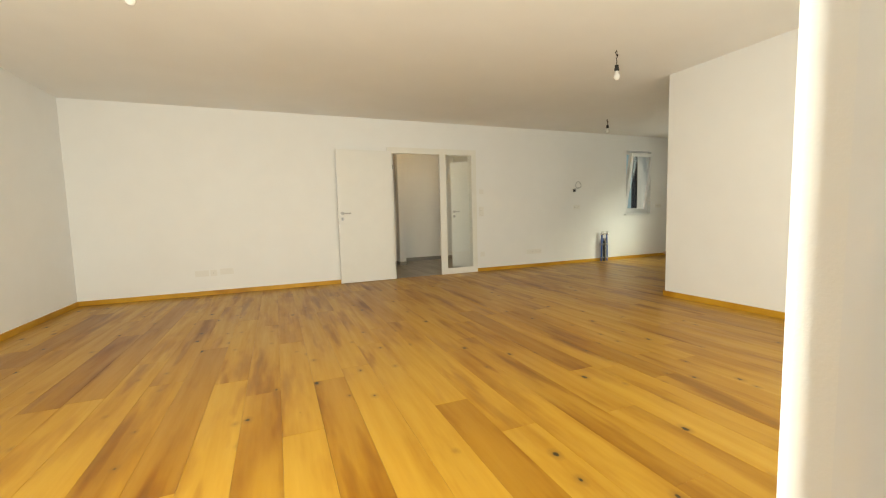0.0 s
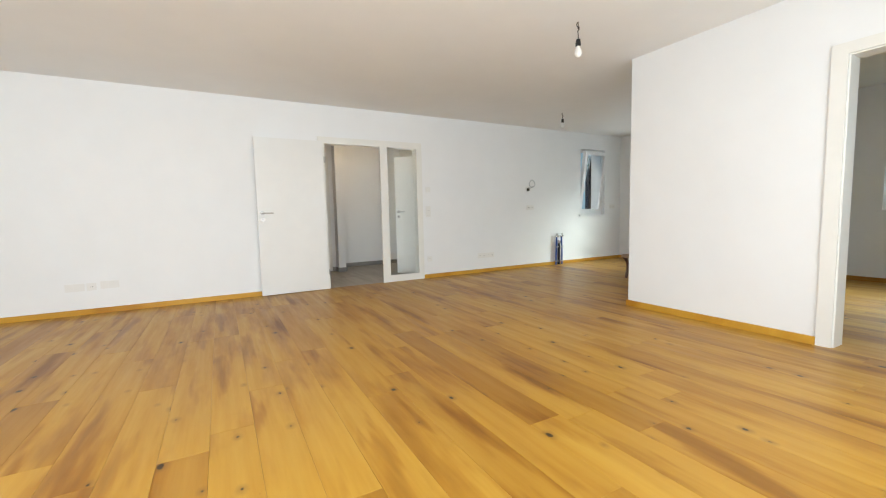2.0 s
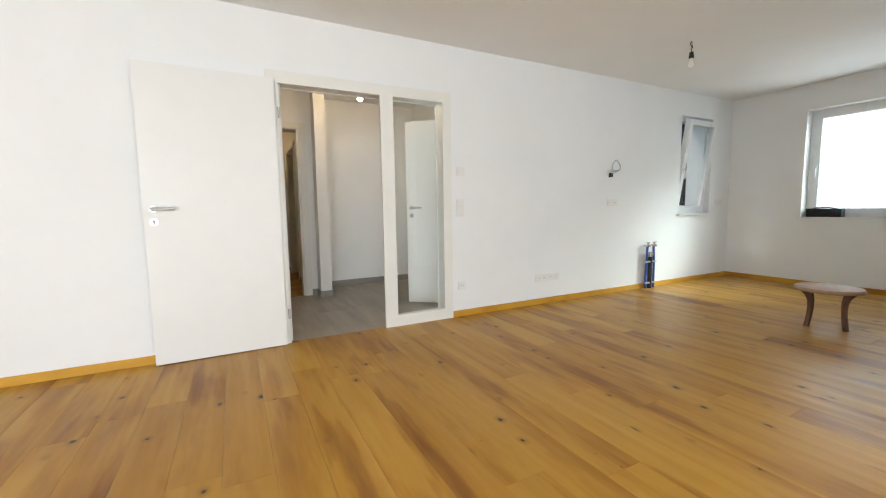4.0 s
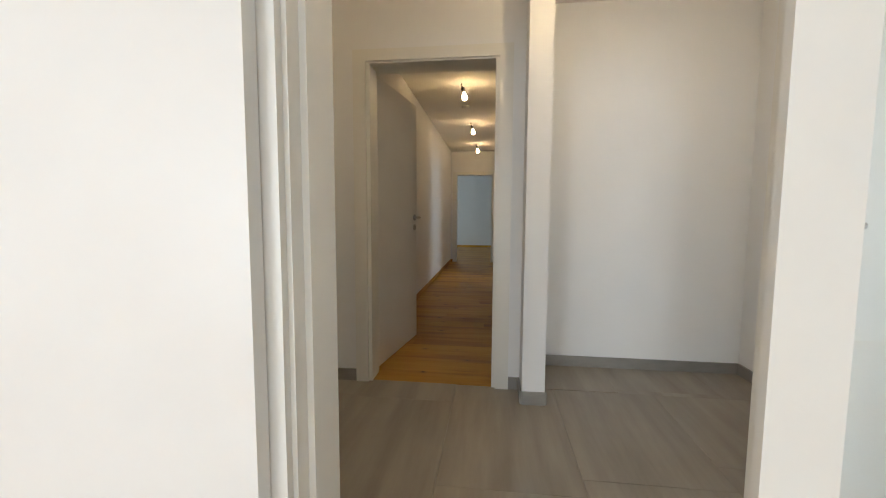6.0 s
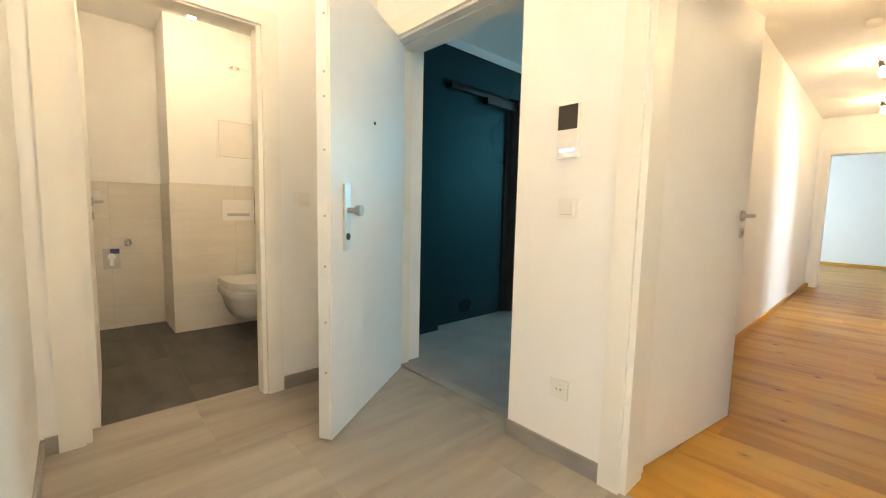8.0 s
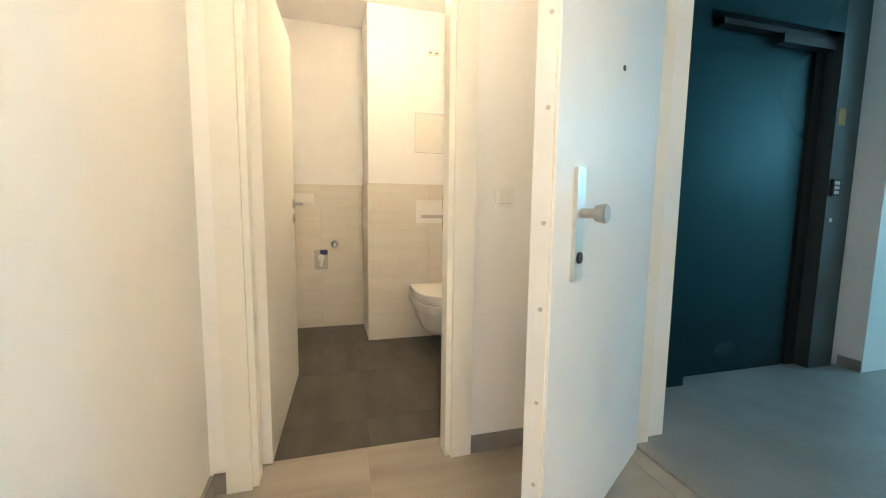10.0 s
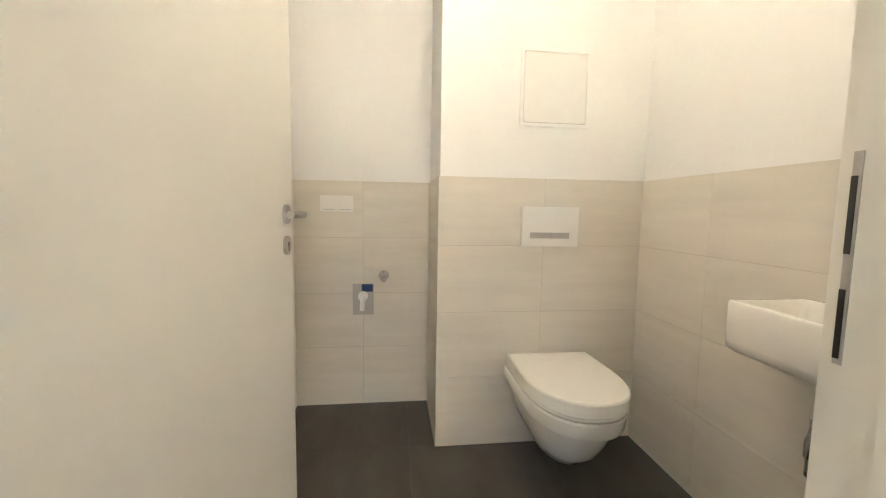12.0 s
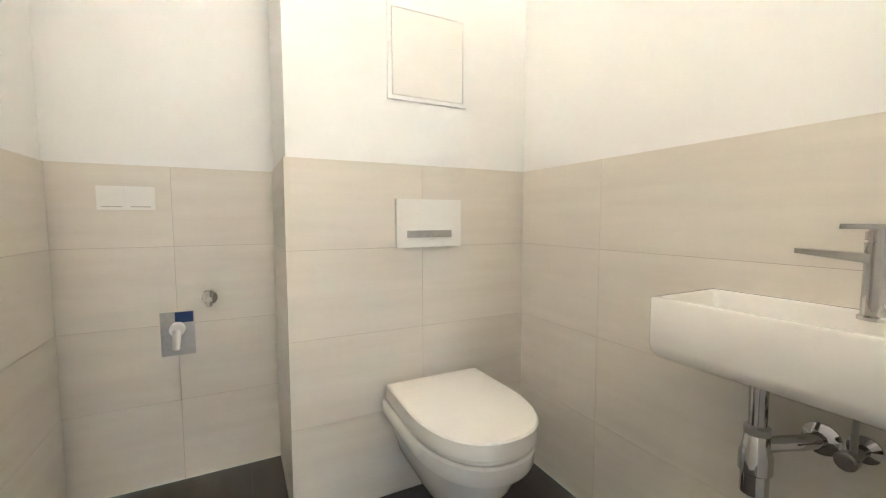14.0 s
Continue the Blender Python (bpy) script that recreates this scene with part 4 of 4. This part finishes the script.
loft(bm, [rect(0.012, W - 0.012, -D + 0.014, 0, 0.0, 0.012), rect(0.002, W - 0.002, -D + 0.004, 0, 0.012, 0.014), rect(0, W, -D, 0, 0.03, 0.015), rect(0, W, -D, 0, Z - 0.006, 0.015),
          rect(0.003, W - 0.003, -D + 0.003, 0, Z - 0.001, 0.014), rect(0.007, W - 0.007, -D + 0.007, -0.002, Z, 0.013), rect(0.016, W - 0.136, -D + 0.016, -0.014, Z, 0.012),
          rect(0.021, W - 0.14, -D + 0.021, -0.018, Z - 0.006, 0.012), rect(0.034, W - 0.16, -D + 0.036, -0.034, 0.045, 0.02), rect(0.05, W - 0.18, -D + 0.055, -0.05, 0.036, 0.02)])
part("basin", bm, CERAMIC, bs, "glossy white ceramic basin")
bm = bmesh.new()
add_lathe(bm, [(0.024, 0.036), (0.024, 0.039), (0.016, 0.041)], Matrix.Translation((0.175, -0.12, 0)))
part("drain_cover", bm, CHROME, bs)

tap = empty("tap", pose(-2.557, 1.735, 0.850), "chrome single-lever tap at the end of the basin", "tap")
bm = bmesh.new()
add_lathe(bm, [(0.025, 0.0), (0.025, 0.006), (0.021, 0.009), (0.0205, 0.115), (0.0215, 0.135)])
part("body", bm, CHROME, tap)
bm = bmesh.new()
add_box(bm, -0.115, 0.0, -0.019, 0.017, 0.098, 0.116)
for v in bm.verts:
    if v.co.x < -0.09:
        v.co.z += 0.012 if v.co.z < 0.11 else 0.003
        v.co.y *= 0.85
bevel(bm, 0.005, 3)
part("spout", bm, CHROME, tap)
bm = bmesh.new()
add_cyl(bm, (0, 0, 0.135), (0, 0, 0.158), 0.021)
add_box(bm, -0.052, 0.012, -0.013, 0.012, 0.158, 0.167)
bevel(bm, 0.004, 2)
part("lever", bm, CHROME, tap)

tr = empty("basin_trap", pose(-2.715, 1.715, 0.0), "chrome bottle trap below the washbasin", "trap")
bm = bmesh.new()
add_cyl(bm, (0, 0, 0.52), (0, 0, 0.713), 0.017)
part("tailpiece", bm, CHROME, tr)
bm = bmesh.new()
add_lathe(bm, [(0.02, 0.44), (0.026, 0.446), (0.026, 0.49), (0.031, 0.494), (0.031, 0.53), (0.026, 0.545), (0.022, 0.575), (0.018, 0.58)])
part("bottle", bm, CHROME, tr)
bm = bmesh.new()
add_lathe(bm, [(0.024, 0.575), (0.024, 0.59), (0.019, 0.594)])
part("nut", bm, STEEL, tr)
wire("outlet_pipe", [(0.0, 0, 0.545), (0.03, 0.03, 0.56), (0.06, 0.07, 0.565), (0.065, 0.117, 0.565)], 0.016, CHROME, tr)
bm = bmesh.new()
add_lathe(bm, [(0.034, 0), (0.034, 0.004), (0.018, 0.012)], Matrix.Translation((0.065, 0.117, 0.565)) @ pose(0, 0, 0, 90))
part("rose", bm, CHROME, tr)
for dx in (0.13, 0.215):
    v = empty("basin_valve", pose(-2.715 + dx, 1.832, 0.575), "chrome corner valve and hose below the washbasin", "valve")
    bm = bmesh.new()
    add_lathe(bm, [(0.027, 0), (0.027, 0.004), (0.012, 0.012), (0.011, 0.07)], pose(0, 0, 0, 90))
    part("body", bm, CHROME, v)
    bm = bmesh.new()
    add_cyl(bm, (0, -0.07, 0), (0, -0.092, 0), 0.018)
    bevel(bm, 0.004, 2)
    part("knob", bm, CHROME, v)
    wire("hose", [(0, -0.055, 0.0), (0, -0.055, 0.06), (0.005, -0.07, 0.10), (0.01, -0.09, 0.14)], 0.006, STEEL, v)

# ---- loose things ----
bg = empty("carry_bag", pose(6.22, -1.06, 0.87), "small black rounded bag lying on the window sill", "bag")
bm = bmesh.new()
add_box(bm, -0.06, 0.06, -0.18, 0.16, 0.0, 0.105)
bevel(bm, 0.035, 4)
part("body", bm, FABRIC, bg)
wire("strap", [(0, -0.16, 0.07), (0, -0.1, 0.12), (0.0, 0.0, 0.118), (0, 0.1, 0.12), (0, 0.15, 0.07)], 0.008, FABRIC, bg)

st = empty("low_stool", pose(4.10, -1.87, 0), "low stool with a tan seat and bent brown legs", "stool")
bm = bmesh.new()
add_lathe(bm, [(0.20, 0.30), (0.225, 0.305), (0.23, 0.32), (0.22, 0.335), (0.18, 0.34)])
part("seat", bm, TAN, st, "tan leather seat")
for i in range(4):
    a = radians(153 + 90 * i)
    c, s = math.cos(a), math.sin(a)
    lg = wire("leg", [(c * r, s * r, z) for r, z in ((0.21, 0.31), (0.17, 0.28), (0.145, 0.2), (0.15, 0.1), (0.17, 0.0))], 0.02, BROWN, st)


# ---- boards and tiles ----
def slab(name, x0, x1, y0, y1, z0, z1, mat, parent, chamfer=0.0015):
    """One board or tile, its upper rim slightly eased."""
    c = chamfer
    vs = [(x, y, z0) for x, y in ((x0, y0), (x1, y0), (x1, y1), (x0, y1))]
    vs += [(x, y, z1 - c) for x, y in ((x0, y0), (x1, y0), (x1, y1), (x0, y1))]
    vs += [(x, y, z1) for x, y in ((x0 + c, y0 + c), (x1 - c, y0 + c), (x1 - c, y1 - c), (x0 + c, y1 - c))]
    fs = [(3, 2, 1, 0), (8, 9, 10, 11)]
    for k in (0, 4):
        fs += [(k + i, k + (i + 1) % 4, k + 4 + (i + 1) % 4, k + 4 + i) for i in range(4)]
    me = bpy.data.meshes.new(name)
    me.from_pydata(vs, [], fs)
    me.materials.append(mat)
    ob = new(name, me)
    ob.parent = parent
    return ob


def lay(parent, x0, x1, y0, y1, width, length, mat, along_y, rng, name="plank", gap=0.0003, z0=-0.012, z1=0.0, ch=0.0007):
    """Rows of boards of one width and uneven lengths."""
    a0, a1, b0, b1 = (x0, x1, y0, y1) if along_y else (y0, y1, x0, x1)
    a = a0
    while a < a1 - 0.01:
        w = min(width, a1 - a)
        b = b0 - rng.random() * length
        while b < b1 - 0.01:
            ln = length * rng.uniform(0.75, 1.1)
            s0, s1 = max(b, b0), min(b + ln, b1)
            if s1 - s0 > 0.03:
                q = (a + gap, a + w - gap, s0 + gap, s1 - gap)
                slab(name, *(q if along_y else (q[2], q[3], q[0], q[1])), z0, z1, mat, parent, ch)
            b += ln
        a += w


rng = random.Random(23)
fl = bpy.data.objects["floor"]
lay(fl, -4.05, 2.45, -6.0, 0.012, 0.19, 2.0, OAK, True, rng)
lay(fl, 2.45, 6.11, -2.94, 0.0, 0.19, 2.0, OAK, True, rng)
lay(fl, 2.45, 6.11, -6.0, -3.09, 0.19, 2.0, OAK, True, rng)
lay(bpy.data.objects["floor_corridor"], -0.58, 0.56, 1.82, 8.75, 0.19, 1.6, OAKX, False, rng)
lay(bpy.data.objects["floor_corridor"], -0.73, 2.6, 8.75, 13.0, 0.19, 1.8, OAKX, False, rng)
lay(bpy.data.objects["floor_corridor"], 0.52, 2.6, 4.82, 8.6, 0.19, 1.8, OAKX, False, rng)
lay(bpy.data.objects["floor_corridor"], 0.52, 2.6, 2.4, 4.7, 0.19, 1.8, OAKX, False, rng)
lay(bpy.data.objects["floor_far_room"], -3.0, -0.737, 8.75, 13.0, 0.19, 1.8, OAKX, False, rng)
lay(bpy.data.objects["floor_hall"], -2.235, 2.08, 0.013, 1.82, 0.60, 1.2, HTILE, True, rng, "tile", 0.0006, -0.008, 0.0, 0.0008)
lay(bpy.data.objects["floor_niche"], 0.56, 2.08, 1.82, 2.25, 0.60, 1.2, HTILE, True, rng, "tile", 0.0006, -0.008, 0.0, 0.0008)


def grid_tiles(parent, us, vs, put, mat, gap=0.0006, thick=0.008):
    """Tiles in a stack bond between the lines us and vs; put maps (u, v, depth) to the world."""
    bm = bmesh.new()
    q = [bm.verts.new(put(u, v, d)) for d in (0.0005, thick - 0.0012) for u, v in ((us[0], vs[0]), (us[-1], vs[0]), (us[-1], vs[-1] - 0.001), (us[0], vs[-1] - 0.001))]
    for f in ((3, 2, 1, 0), (4, 5, 6, 7), (0, 1, 5, 4), (1, 2, 6, 5), (2, 3, 7, 6), (3, 0, 4, 7)):
        bm.faces.new([q[i] for i in f])
    bed = new("grout_bed", mesh_of("grout_bed", bm, DGROUT if mat is WTILE else GROUT, False))
    bed.parent = parent
    for u0, u1 in zip(us, us[1:]):
        for v0, v1 in zip(vs, vs[1:]):
            a = [(u0 + gap, v0 + gap), (u1 - gap, v0 + gap), (u1 - gap, v1 - gap), (u0 + gap, v1 - gap)]
            c = 0.0005
            b = [(u0 + gap + c, v0 + gap + c), (u1 - gap - c, v0 + gap + c), (u1 - gap - c, v1 - gap - c), (u0 + gap + c, v1 - gap - c)]
            pts = [put(u, v, 0.0005) for u, v in a] + [put(u, v, thick - c) for u, v in a] + [put(u, v, thick) for u, v in b]
            fs = [(3, 2, 1, 0), (8, 9, 10, 11)]
            for k in (0, 4):
                fs += [(k + i, k + (i + 1) % 4, k + 4 + (i + 1) % 4, k + 4 + i) for i in range(4)]
            bm = bmesh.new()
            vv = [bm.verts.new(p) for p in pts]
            for f in fs:
                bm.faces.new([vv[i] for i in f])
            ob = new("tile", mesh_of("tile", bm, mat, False))
            ob.parent = parent


ROWS = [0.0, 0.325, 0.625, 0.925, 1.225]
O = bpy.data.objects
grid_tiles(O["wall_toilet_west"], [0.178, 0.535, 0.895], ROWS, lambda u, v, d: (-4.12 + d, u, v), BTILE)
grid_tiles(O["wall_toilet_shaft"], [0.887, 1.365, 1.832], ROWS, lambda u, v, d: (-3.665 + d, u, v), BTILE)
grid_tiles(O["wall_toilet_shaft"], [-4.112, -3.665], ROWS, lambda u, v, d: (u, 0.895 - d, v), BTILE)
grid_tiles(O["wall_toilet_north"], [-3.657, -3.25, -2.36, -2.21], ROWS, lambda u, v, d: (u, 1.84 - d, v), BTILE)
grid_tiles(O["wall_main"], [-4.112, -3.52, -2.92, -2.33, -2.21], ROWS, lambda u, v, d: (u, 0.17 + d, v), BTILE)
grid_tiles(O["floor_toilet"], [-4.112, -3.68, -3.08, -2.48, -2.236], [0.178, 0.77, 1.37, 1.832], lambda u, v, d: (u, v, -0.008 + d), WTILE)
